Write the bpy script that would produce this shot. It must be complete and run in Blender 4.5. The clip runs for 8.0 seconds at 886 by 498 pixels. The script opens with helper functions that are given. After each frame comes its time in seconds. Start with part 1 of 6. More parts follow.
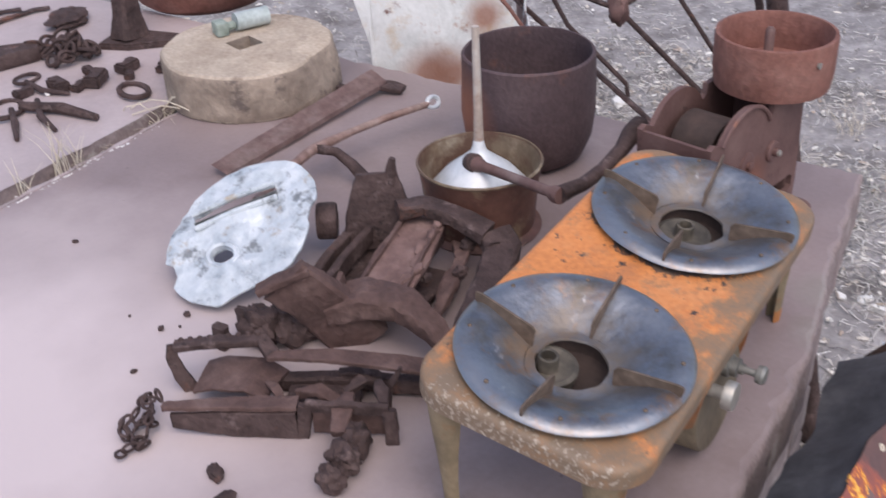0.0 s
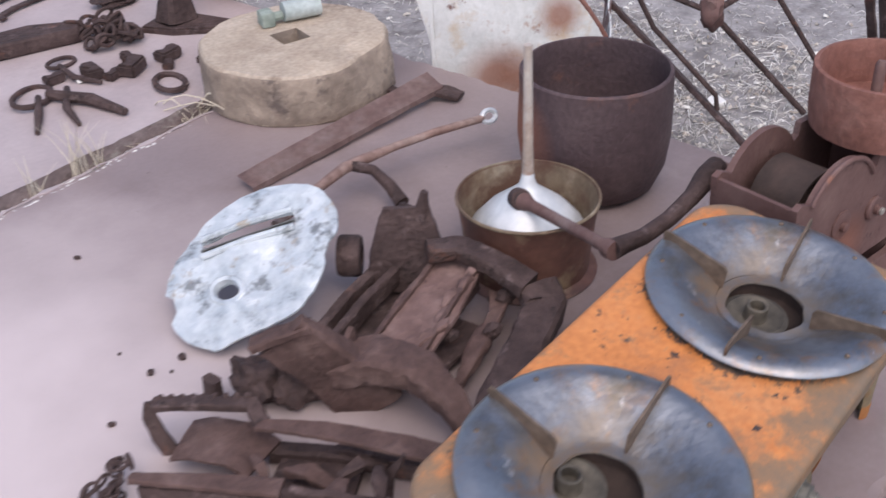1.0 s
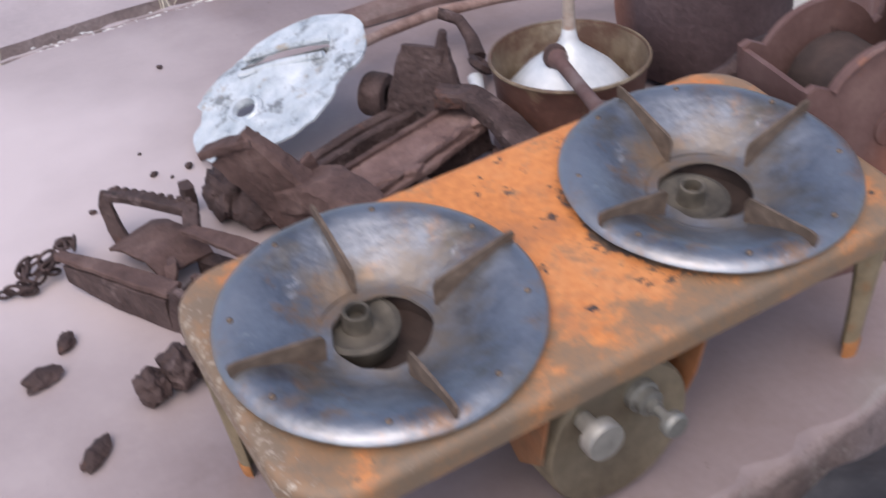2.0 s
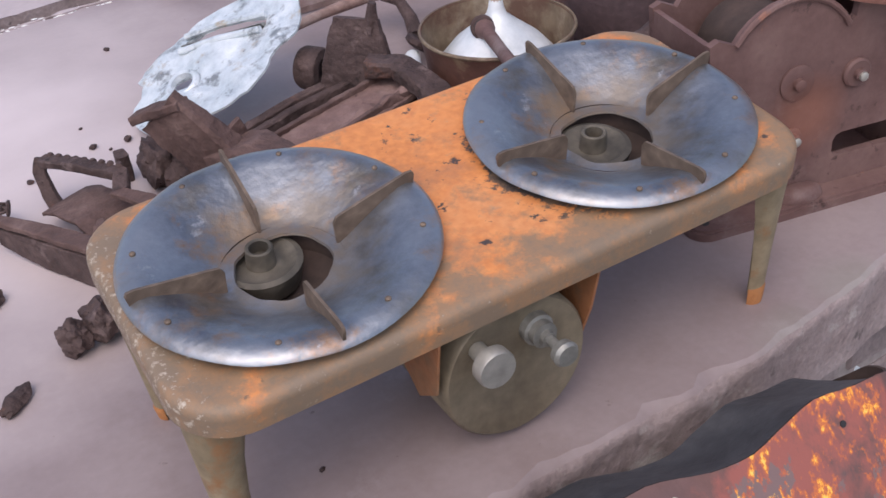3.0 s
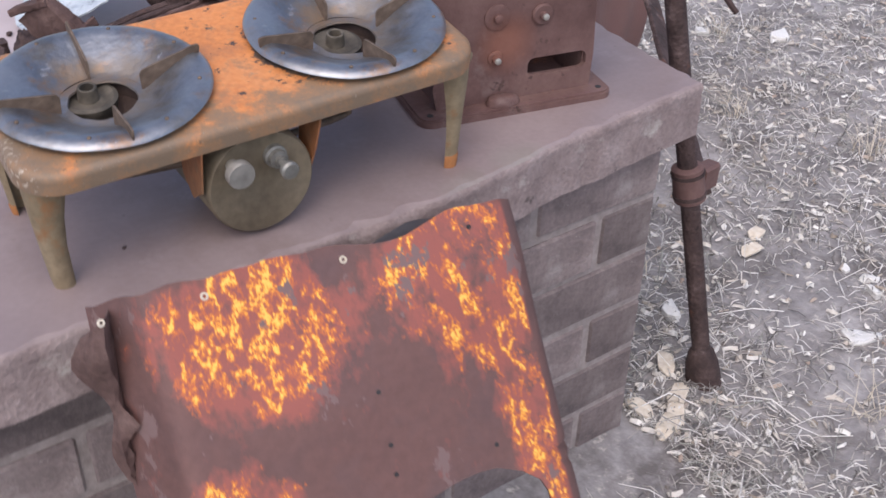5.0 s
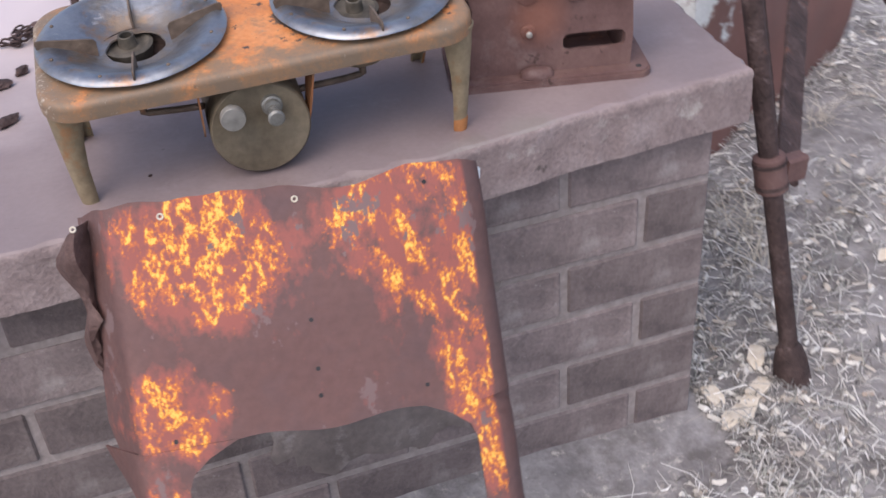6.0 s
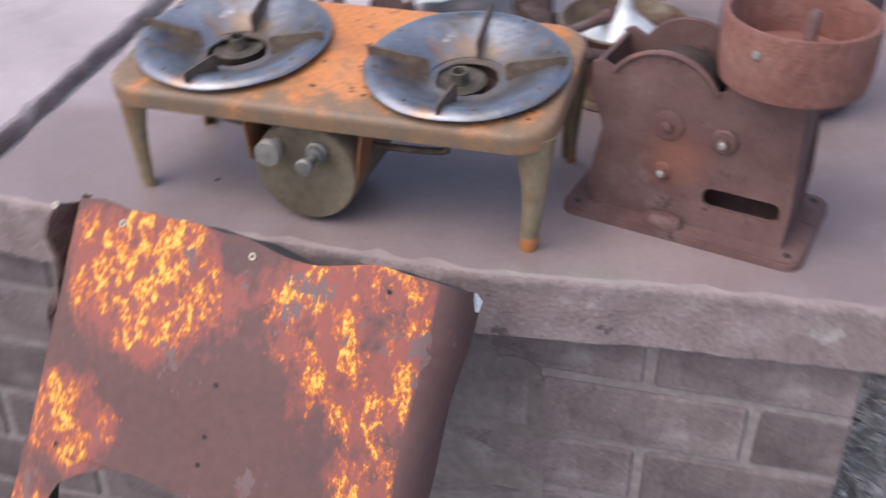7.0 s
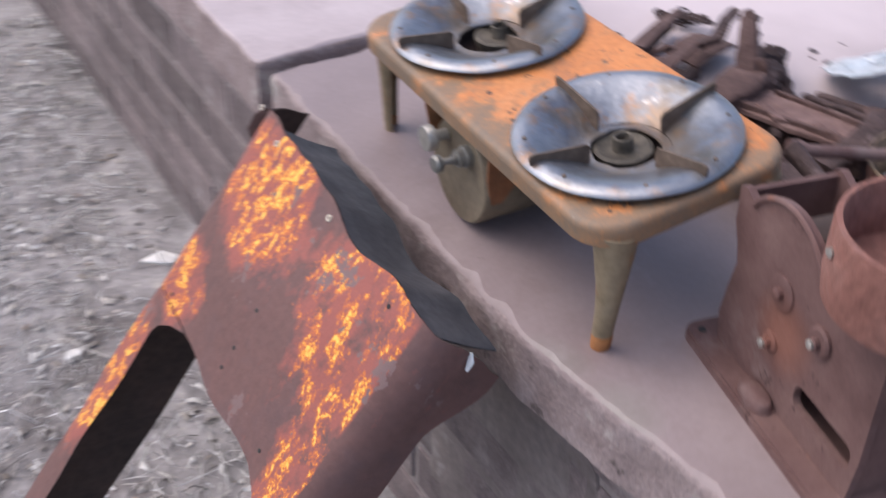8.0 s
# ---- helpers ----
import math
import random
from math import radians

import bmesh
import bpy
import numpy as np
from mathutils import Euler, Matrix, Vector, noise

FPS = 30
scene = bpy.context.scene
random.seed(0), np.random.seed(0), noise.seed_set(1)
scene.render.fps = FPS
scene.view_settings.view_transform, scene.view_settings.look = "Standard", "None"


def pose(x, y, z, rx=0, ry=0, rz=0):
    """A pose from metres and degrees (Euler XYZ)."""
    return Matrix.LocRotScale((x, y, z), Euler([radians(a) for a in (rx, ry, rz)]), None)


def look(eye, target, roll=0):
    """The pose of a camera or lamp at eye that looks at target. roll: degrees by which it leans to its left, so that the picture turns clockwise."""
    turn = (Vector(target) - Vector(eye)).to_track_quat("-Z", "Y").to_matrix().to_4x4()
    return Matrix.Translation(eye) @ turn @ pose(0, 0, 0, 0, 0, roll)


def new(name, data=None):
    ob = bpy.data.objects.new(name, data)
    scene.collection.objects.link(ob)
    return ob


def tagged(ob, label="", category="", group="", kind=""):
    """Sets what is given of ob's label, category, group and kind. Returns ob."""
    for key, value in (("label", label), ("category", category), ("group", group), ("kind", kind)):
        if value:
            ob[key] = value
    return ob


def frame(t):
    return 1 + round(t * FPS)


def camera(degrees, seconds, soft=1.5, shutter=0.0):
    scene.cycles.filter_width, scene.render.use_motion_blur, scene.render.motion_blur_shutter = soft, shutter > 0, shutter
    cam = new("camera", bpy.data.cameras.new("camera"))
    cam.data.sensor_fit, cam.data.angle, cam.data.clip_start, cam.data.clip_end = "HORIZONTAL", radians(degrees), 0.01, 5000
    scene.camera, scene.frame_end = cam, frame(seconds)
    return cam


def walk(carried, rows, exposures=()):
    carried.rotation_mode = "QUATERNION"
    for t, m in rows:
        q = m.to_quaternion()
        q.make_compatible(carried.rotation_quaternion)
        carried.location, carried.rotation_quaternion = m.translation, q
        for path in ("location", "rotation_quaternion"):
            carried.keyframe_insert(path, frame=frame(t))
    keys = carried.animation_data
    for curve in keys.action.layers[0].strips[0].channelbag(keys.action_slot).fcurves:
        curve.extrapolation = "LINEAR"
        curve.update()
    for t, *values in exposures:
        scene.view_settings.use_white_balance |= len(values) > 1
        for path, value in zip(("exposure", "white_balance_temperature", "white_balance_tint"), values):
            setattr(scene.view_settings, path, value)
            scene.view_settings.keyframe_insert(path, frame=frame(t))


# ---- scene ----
cam = camera(42.6, 8.0, shutter=0.5)
PATH = [
    (0, (-0.946, -0.391, 0.835), (0.465, 0.565, -0.211), -2.7),
    (0.5, (-0.871, -0.363, 0.822), (0.489, 0.685, -0.204), -3.9),
    (1, (-0.723, -0.323, 0.81), (0.566, 0.749, -0.28), -2.3),
    (1.3, (-0.614, -0.395, 0.751), (0.678, 0.723, -0.288), -1.8),
    (1.5, (-0.514, -0.447, 0.709), (0.573, 0.853, -0.353), -2.3),
    (1.7, (-0.44, -0.503, 0.69), (0.485, 0.888, -0.41), -1.8),
    (2, (-0.388, -0.573, 0.665), (0.352, 0.878, -0.496), -5.5),
    (3.3, (-0.353, -0.655, 0.621), (0.421, 0.808, -0.502), -5.3),
    (3.5, (-0.347, -0.663, 0.631), (0.412, 0.777, -0.531), -4.4),
    (4, (-0.374, -0.815, 0.64), (0.434, 0.59, -0.531), -5.3),
    (4.3, (-0.428, -0.912, 0.659), (0.471, 0.442, -0.507), -1.6),
    (4.5, (-0.432, -0.972, 0.683), (0.476, 0.375, -0.484), -0.4),
    (5, (-0.432, -1.098, 0.726), (0.466, 0.273, -0.421), 1.3),
    (5.2, (-0.4, -1.173, 0.707), (0.422, 0.258, -0.423), 0.0),
    (6.3, (0.039, -1.371, 0.768), (0.254, 0.258, -0.371), -1.6),
    (6.5, (0.147, -1.309, 0.776), (0.227, 0.352, -0.336), 1.0),
    (6.8, (0.33, -1.201, 0.759), (0.115, 0.448, -0.352), 0.0),
    (7, (0.464, -1.132, 0.73), (-0.023, 0.447, -0.397), 0.2),
    (7.2, (0.596, -1.062, 0.733), (-0.151, 0.392, -0.42), 0.0),
    (7.5, (0.753, -0.923, 0.764), (-0.226, 0.323, -0.456), 1.5),
    (8, (0.925, -0.644, 0.777), (-0.472, 0.13, -0.427), 1.5),
]
walk(cam, [(t, look(eye, target, roll)) for t, eye, target, roll in PATH], exposures=((0.0, 0.37, 6500, 14.5), (2.0, 0.42, 6500, 14.5), (3.5, 0.45, 6500, 14.5), (5.0, 0.5, 6500, 14.5), (6.5, 0.58, 6500, 14.5), (8.0, 0.6, 6500, 15.5)))

# ---- light ----
world = bpy.data.worlds.new("sky")
scene.world = world
world.use_nodes = True
wn = world.node_tree.nodes
sky = wn.new("ShaderNodeTexSky")
sky.sky_type = "NISHITA"
sky.sun_disc = False
sky.sun_elevation, sky.sun_rotation = radians(58), radians(222)
sky.air_density, sky.dust_density = 1.0, 3.0
world.node_tree.links.new(sky.outputs[0], wn["Background"].inputs[0])
wn["Background"].inputs[1].default_value = 0.15
sun = new("sun", bpy.data.lights.new("sun", "SUN"))
sun.data.energy, sun.data.angle, sun.data.color = 1.15, radians(85), (1.0, 0.96, 0.93)
sun.matrix_world = look((-0.54, -0.6, 1.29), (0, 0, 0))


# ---- materials ----
def mat(name, cols, scale=12.0, rough=0.8, metal=0.0, bump=0.3, fine=90.0, patches=(), spec=0.4, coord="Object", vary=0.0, grain_=0.35):
    """cols: three colours from low to high noise. patches: rows of (colour, scale, from, to), laid over with a hard noise edge."""
    m = bpy.data.materials.new(name)
    m.use_nodes = True
    n, l = m.node_tree.nodes, m.node_tree.links
    b = n["Principled BSDF"]
    b.inputs["Roughness"].default_value, b.inputs["Metallic"].default_value = rough, metal
    b.inputs["Specular IOR Level"].default_value = spec
    tc = n.new("ShaderNodeTexCoord")
    big, small = n.new("ShaderNodeTexNoise"), n.new("ShaderNodeTexNoise")
    for t, s, d in ((big, scale, 6), (small, fine, 4)):
        t.inputs["Scale"].default_value, t.inputs["Detail"].default_value = s, d
        l.new(tc.outputs[coord], t.inputs["Vector"])
    big.inputs["Roughness"].default_value = 0.65
    ramp = n.new("ShaderNodeValToRGB")
    ramp.color_ramp.elements[0].position, ramp.color_ramp.elements[1].position = 0.33, 0.67
    ramp.color_ramp.elements[0].color, ramp.color_ramp.elements[1].color = (*cols[0], 1), (*cols[-1], 1)
    if len(cols) > 2:
        ramp.color_ramp.elements.new(0.5).color = (*cols[1], 1)
    l.new(big.outputs[0], ramp.inputs[0])
    out = ramp.outputs[0]
    grain = n.new("ShaderNodeMix")
    grain.data_type, grain.blend_type = "RGBA", "OVERLAY"
    grain.inputs[0].default_value = grain_
    l.new(out, grain.inputs[6])
    l.new(small.outputs[0], grain.inputs[7])
    out = grain.outputs[2]
    for k, (col, s, lo, hi) in enumerate(patches):
        t, r, x = n.new("ShaderNodeTexNoise"), n.new("ShaderNodeMapRange"), n.new("ShaderNodeMix")
        shift = n.new("ShaderNodeMapping")
        shift.inputs["Location"].default_value = (3.1 * k + 1.7, 5.3 * k, 0.9 * k)
        l.new(tc.outputs[coord], shift.inputs[0])
        l.new(shift.outputs[0], t.inputs["Vector"])
        t.inputs["Scale"].default_value, t.inputs["Detail"].default_value, t.inputs["Roughness"].default_value = s, 8, 0.7
        r.inputs[1].default_value, r.inputs[2].default_value = lo, hi
        l.new(t.outputs[0], r.inputs[0])
        x.data_type = "RGBA"
        l.new(r.outputs[0], x.inputs[0])
        l.new(out, x.inputs[6])
        x.inputs[7].default_value = (*col, 1)
        out = x.outputs[2]
    if vary:
        info, v, x = n.new("ShaderNodeObjectInfo"), n.new("ShaderNodeMapRange"), n.new("ShaderNodeHueSaturation")
        v.inputs[3].default_value, v.inputs[4].default_value = 1 - vary, 1 + vary
        l.new(info.outputs["Random"], v.inputs[0])
        l.new(v.outputs[0], x.inputs["Value"])
        l.new(out, x.inputs["Color"])
        out = x.outputs[0]
    l.new(out, b.inputs["Base Color"])
    if bump:
        mix, bp = n.new("ShaderNodeMath"), n.new("ShaderNodeBump")
        l.new(big.outputs[0], mix.inputs[0])
        l.new(small.outputs[0], mix.inputs[1])
        bp.inputs["Strength"].default_value, bp.inputs["Distance"].default_value = bump, 0.004
        l.new(mix.outputs[0], bp.inputs["Height"])
        l.new(bp.outputs[0], b.inputs["Normal"])
    rr = n.new("ShaderNodeMapRange")
    rr.inputs[3].default_value, rr.inputs[4].default_value = max(rough - 0.12, 0.05), min(rough + 0.12, 1)
    l.new(big.outputs[0], rr.inputs[0])
    l.new(rr.outputs[0], b.inputs["Roughness"])
    return m


M = {
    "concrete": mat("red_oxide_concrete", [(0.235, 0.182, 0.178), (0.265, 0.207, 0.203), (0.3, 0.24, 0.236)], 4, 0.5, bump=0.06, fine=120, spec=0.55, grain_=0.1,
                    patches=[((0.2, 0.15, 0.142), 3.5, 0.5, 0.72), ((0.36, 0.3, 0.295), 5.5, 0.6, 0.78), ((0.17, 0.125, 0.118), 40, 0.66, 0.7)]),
    "pale_concrete": mat("pale_concrete", [(0.39, 0.322, 0.32), (0.44, 0.367, 0.365), (0.5, 0.427, 0.425)], 4, 0.5, bump=0.06, fine=120, spec=0.55, grain_=0.1,
                         patches=[((0.3, 0.235, 0.23), 3.5, 0.52, 0.75)]),
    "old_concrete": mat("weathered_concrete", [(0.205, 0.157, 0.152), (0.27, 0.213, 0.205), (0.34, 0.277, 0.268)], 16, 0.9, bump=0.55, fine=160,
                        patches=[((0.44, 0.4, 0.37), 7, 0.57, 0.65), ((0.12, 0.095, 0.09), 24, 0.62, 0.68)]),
    "brick": mat("brick", [(0.135, 0.108, 0.106), (0.182, 0.146, 0.142), (0.24, 0.198, 0.19)], 14, 0.9, bump=0.6, fine=140,
                 patches=[((0.29, 0.255, 0.243), 13, 0.55, 0.72), ((0.085, 0.07, 0.07), 9, 0.55, 0.7), ((0.36, 0.33, 0.315), 45, 0.63, 0.7)], vary=0.28),
    "mortar": mat("mortar", [(0.26, 0.222, 0.21), (0.35, 0.305, 0.29)], 30, 0.95, bump=0.5),
    "ground": mat("dry_soil", [(0.19, 0.178, 0.178), (0.28, 0.265, 0.263), (0.39, 0.372, 0.368)], 9, 0.95, bump=0.8, fine=70,
                  patches=[((0.15, 0.135, 0.13), 5, 0.52, 0.66), ((0.5, 0.46, 0.42), 34, 0.58, 0.68)]),
    "rust": mat("dark_rust", [(0.042, 0.027, 0.025), (0.07, 0.045, 0.042), (0.108, 0.073, 0.068)], 22, 0.8, 0.15, bump=0.9, fine=130,
                patches=[((0.21, 0.155, 0.148), 26, 0.58, 0.72), ((0.035, 0.024, 0.022), 38, 0.6, 0.66), ((0.2, 0.09, 0.06), 12, 0.6, 0.72)]),
    "rust_red": mat("red_rust", [(0.18, 0.078, 0.06), (0.235, 0.107, 0.084), (0.28, 0.145, 0.118)], 14, 0.78, 0.15, bump=0.5, fine=110),
    "rust_iron": mat("brown_cast_iron", [(0.118, 0.064, 0.058), (0.16, 0.092, 0.083), (0.205, 0.126, 0.112)], 11, 0.7, 0.2, bump=0.22, fine=150, grain_=0.15,
                     patches=[((0.25, 0.19, 0.178), 8, 0.55, 0.74), ((0.3, 0.13, 0.08), 13, 0.62, 0.72), ((0.07, 0.04, 0.036), 30, 0.63, 0.7)]),
    "tank": mat("dull_olive_brass", [(0.14, 0.115, 0.08), (0.2, 0.165, 0.115), (0.26, 0.215, 0.15)], 13, 0.55, 0.4, bump=0.25),
    "knob": mat("dull_nickel", [(0.36, 0.345, 0.31), (0.47, 0.45, 0.41)], 40, 0.4, 0.6, bump=0.1),
    "enamel": mat("chipped_white_enamel", [(0.38, 0.42, 0.45), (0.57, 0.62, 0.65), (0.7, 0.74, 0.77)], 22, 0.3, 0.2, bump=0.8, fine=55,
                  patches=[((0.22, 0.235, 0.245), 24, 0.55, 0.64), ((0.4, 0.33, 0.25), 17, 0.6, 0.68)]),
    "flaked": mat("flaking_white_paint", [(0.62, 0.63, 0.61), (0.77, 0.78, 0.77)], 8, 0.6, bump=0.4,
                  patches=[((0.6, 0.5, 0.38), 6, 0.57, 0.67), ((0.36, 0.2, 0.13), 7, 0.575, 0.64), ((0.2, 0.095, 0.075), 13, 0.6, 0.66)]),
    "stone": mat("sandstone", [(0.36, 0.29, 0.225), (0.43, 0.355, 0.28), (0.5, 0.425, 0.345)], 12, 0.95, bump=0.5, fine=130,
                 patches=[((0.28, 0.22, 0.17), 10, 0.56, 0.64)]),
    "straw": mat("straw", [(0.52, 0.46, 0.36), (0.66, 0.6, 0.5)], 3, 0.9, bump=0),
    "chalk": mat("pale_stone", [(0.68, 0.67, 0.64), (0.8, 0.79, 0.77)], 12, 0.9, bump=0.4),
    "black": mat("plain_black", [(0.02, 0.02, 0.022), (0.045, 0.042, 0.042)], 14, 0.8, bump=0.3),
    "galv": mat("galvanised", [(0.58, 0.61, 0.63), (0.68, 0.71, 0.73), (0.76, 0.78, 0.8)], 16, 0.4, 0.15, bump=0.15),
    "can": mat("brown_enamel", [(0.085, 0.045, 0.037), (0.13, 0.062, 0.048), (0.17, 0.088, 0.066)], 14, 0.5, bump=0.25,
               patches=[((0.27, 0.2, 0.13), 11, 0.55, 0.66), ((0.24, 0.09, 0.05), 9, 0.58, 0.7)]),
    "dull": mat("grey_brass", [(0.16, 0.155, 0.14), (0.23, 0.225, 0.205), (0.3, 0.3, 0.28)], 50, 0.45, 0.5, bump=0.3),
    "stone_side": mat("darker_sandstone", [(0.2, 0.155, 0.125), (0.28, 0.225, 0.18), (0.37, 0.3, 0.24)], 13, 0.95, bump=1.0, fine=60,
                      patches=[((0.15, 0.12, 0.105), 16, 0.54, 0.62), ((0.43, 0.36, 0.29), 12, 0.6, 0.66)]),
    "angle": mat("dusty_rusted_angle", [(0.25, 0.16, 0.148), (0.32, 0.222, 0.205), (0.39, 0.295, 0.275)], 20, 0.8, 0.1, bump=0.5),
    "smear": mat("smeared_mortar", [(0.175, 0.145, 0.135), (0.215, 0.18, 0.167), (0.265, 0.226, 0.21)], 7, 0.95, bump=0.6, fine=70,
                 patches=[((0.33, 0.29, 0.275), 15, 0.58, 0.7)]),
    "zinc": mat("dark_grey_sheet", [(0.05, 0.05, 0.056), (0.075, 0.075, 0.083), (0.11, 0.108, 0.115)], 14, 0.6, 0.3, bump=0.3),
    "rusty_foot": mat("orange_rust", [(0.3, 0.12, 0.045), (0.4, 0.17, 0.06), (0.33, 0.16, 0.08)], 30, 0.8, bump=0.5),
    "dark_in": mat("dark_brown_inside", [(0.032, 0.022, 0.02), (0.05, 0.034, 0.029), (0.075, 0.048, 0.04)], 12, 0.85, bump=0.4),
    "green": mat("verdigris", [(0.22, 0.27, 0.23), (0.32, 0.37, 0.33)], 40, 0.8, bump=0.4),
}


# ---- mesh helpers ----
def done(bm, name, material, smooth=40):
    bmesh.ops.recalc_face_normals(bm, faces=bm.faces)
    me = bpy.data.meshes.new(name)
    bm.to_mesh(me)
    bm.free()
    me.materials.append(M[material] if isinstance(material, str) else material)
    if smooth:
        me.shade_smooth()
        me.set_sharp_from_angle(angle=radians(smooth))
    return me


def part(name, bm, material, parent, label="", smooth=40):
    ob = new(name, done(bm, name, material, smooth))
    ob.parent = parent
    return tagged(ob, label)


def thing(name, m, label, category, group="", kind=""):
    ob = new(name)
    ob.empty_display_size = 0.05
    ob.matrix_world = m
    return tagged(ob, label, category, group, kind)


def solid(name, bm, material, m, label, category, group="", kind="", smooth=40):
    ob = new(name, done(bm, name, material, smooth))
    ob.matrix_world = m
    return tagged(ob, label, category, group, kind)


def box(bm, x0, x1, y0, y1, z0, z1, bev=0.0, seg=2, m=None):
    r = bmesh.ops.create_cube(bm, size=1)
    vs = r["verts"]
    for v in vs:
        v.co = ((x0 + x1) / 2 + v.co.x * (x1 - x0), (y0 + y1) / 2 + v.co.y * (y1 - y0), (z0 + z1) / 2 + v.co.z * (z1 - z0))
    if bev:
        es = list({e for v in vs for e in v.link_edges})
        r = bmesh.ops.bevel(bm, geom=es, offset=bev, segments=seg, affect="EDGES", profile=0.5)
        vs = list({v for f in r["faces"] for v in f.verts} | {v for v in vs if v.is_valid})
    if m is not None:
        bmesh.ops.transform(bm, matrix=m, verts=vs)
    return bm


def lathe(bm, profile, seg=48, m=None, closed=False):
    """Turns (radius, height) rows round z. closed: the last row joins the first, as for a wall with thickness."""
    rings = []
    for r, z in profile:
        if r < 1e-6:
            rings.append([bm.verts.new((0, 0, z))])
        else:
            rings.append([bm.verts.new((r * math.cos(2 * math.pi * k / seg), r * math.sin(2 * math.pi * k / seg), z)) for k in range(seg)])
    pairs = list(zip(rings, rings[1:])) + ([(rings[-1], rings[0])] if closed else [])
    for a, b in pairs:
        for k in range(seg):
            j = (k + 1) % seg
            f = [a[k % len(a)], a[j % len(a)], b[j % len(b)], b[k % len(b)]]
            f = list(dict.fromkeys(f))
            if len(f) > 2:
                bm.faces.new(f)
    if m is not None:
        bmesh.ops.transform(bm, matrix=m, verts=[v for r in rings for v in r])
    return bm


def tube(bm, pts, r, seg=10, caps=True, flat=1.0):
    """A round bar through pts. r: one radius or one for each point."""
    pts = [Vector(p) for p in pts]
    rs = r if isinstance(r, (list, tuple)) else [r] * len(pts)
    rings, up = [], None
    for i, p in enumerate(pts):
        d = (pts[min(i + 1, len(pts) - 1)] - pts[max(i - 1, 0)]).normalized()
        if up is None:
            up = d.orthogonal().normalized()
        side = d.cross(up).normalized()
        up = side.cross(d).normalized()
        rings.append([bm.verts.new(p + rs[i] * (math.cos(2 * math.pi * k / seg) * side + flat * math.sin(2 * math.pi * k / seg) * up)) for k in range(seg)])
    for a, b in zip(rings, rings[1:]):
        for k in range(seg):
            j = (k + 1) % seg
            bm.faces.new((a[k], a[j], b[j], b[k]))
    if caps:
        bm.faces.new(rings[0][::-1])
        bm.faces.new(rings[-1])
    return bm


def prism(bm, outline, z0, z1, holes=(), m=None, bev=0.0):
    """A plate of the outline (x, y) between z0 and z1, with holes (outlines) through it."""
    loops = [[bm.verts.new((x, y, z0)) for x, y in o] for o in (outline, *holes)]
    edges = [bm.edges.new((o[k], o[(k + 1) % len(o)])) for o in loops for k in range(len(o))]
    if holes:
        fs = [g for g in bmesh.ops.triangle_fill(bm, use_beauty=True, edges=edges)["geom"] if isinstance(g, bmesh.types.BMFace)]
    else:
        fs = [bm.faces.new(loops[0])]
    ext = bmesh.ops.extrude_face_region(bm, geom=fs)["geom"]
    top = [g for g in ext if isinstance(g, bmesh.types.BMVert)]
    for v in top:
        v.co.z = z1
    vs = [v for o in loops for v in o] + top
    if bev:
        es = [g for g in ext if isinstance(g, bmesh.types.BMEdge) and len([f for f in g.link_faces if abs(f.normal.z) < 0.5]) == 1]
        r = bmesh.ops.bevel(bm, geom=es, offset=bev, segments=2, affect="EDGES", profile=0.5)
        vs = list({v for f in r["faces"] for v in f.verts} | {v for v in vs if v.is_valid})
    if m is not None:
        bmesh.ops.transform(bm, matrix=m, verts=list(bm.verts) if bev else vs)
    return bm


def ring(cx, cy, r, n=24, ry=None, a0=0.0):
    return [(cx + r * math.cos(2 * math.pi * k / n + a0), cy + (ry or r) * math.sin(2 * math.pi * k / n + a0)) for k in range(n)]


def rounded(w, d, r, n=8):
    """The outline of a rectangle w by d about the origin with corners of radius r."""
    out = []
    for cx, cy, a in ((w / 2 - r, d / 2 - r, 0), (r - w / 2, d / 2 - r, 90), (r - w / 2, r - d / 2, 180), (w / 2 - r, r - d / 2, 270)):
        out += [(cx + r * math.cos(radians(a + 90 * k / n)), cy + r * math.sin(radians(a + 90 * k / n))) for k in range(n + 1)]
    return out


def rough_up(bm, amount, size=20.0, seed=0.0, keep=None):
    for v in bm.verts:
        if keep and keep(v.co):
            continue
        v.co += amount * Vector(noise.noise_vector(v.co * size + Vector((seed, seed * 0.7, 0))))
    return bm


# ---- ground, slabs, walls ----
GROUND = -0.66
bm = bmesh.new()
cuts = [-300, -60, -15, -6, -4] + [x * 0.12 - 3 for x in range(51)] + [4, 6, 15, 60, 300]
grid = [[bm.verts.new((x, y, GROUND + (0.02 * noise.noise(Vector((x * 1.7, y * 1.7, 0))) + 0.012 * noise.noise(Vector((x * 6, y * 6, 3))) if abs(x) < 5 and abs(y) < 5 else 0))) for x in cuts] for y in cuts]
for a, b in zip(grid, grid[1:]):
    for k in range(len(a) - 1):
        bm.faces.new((a[k], a[k + 1], b[k + 1], b[k]))
solid("ground", bm, "ground", pose(0, 0, 0), "dry grey soil with straw and litter", "ground", kind="structure")



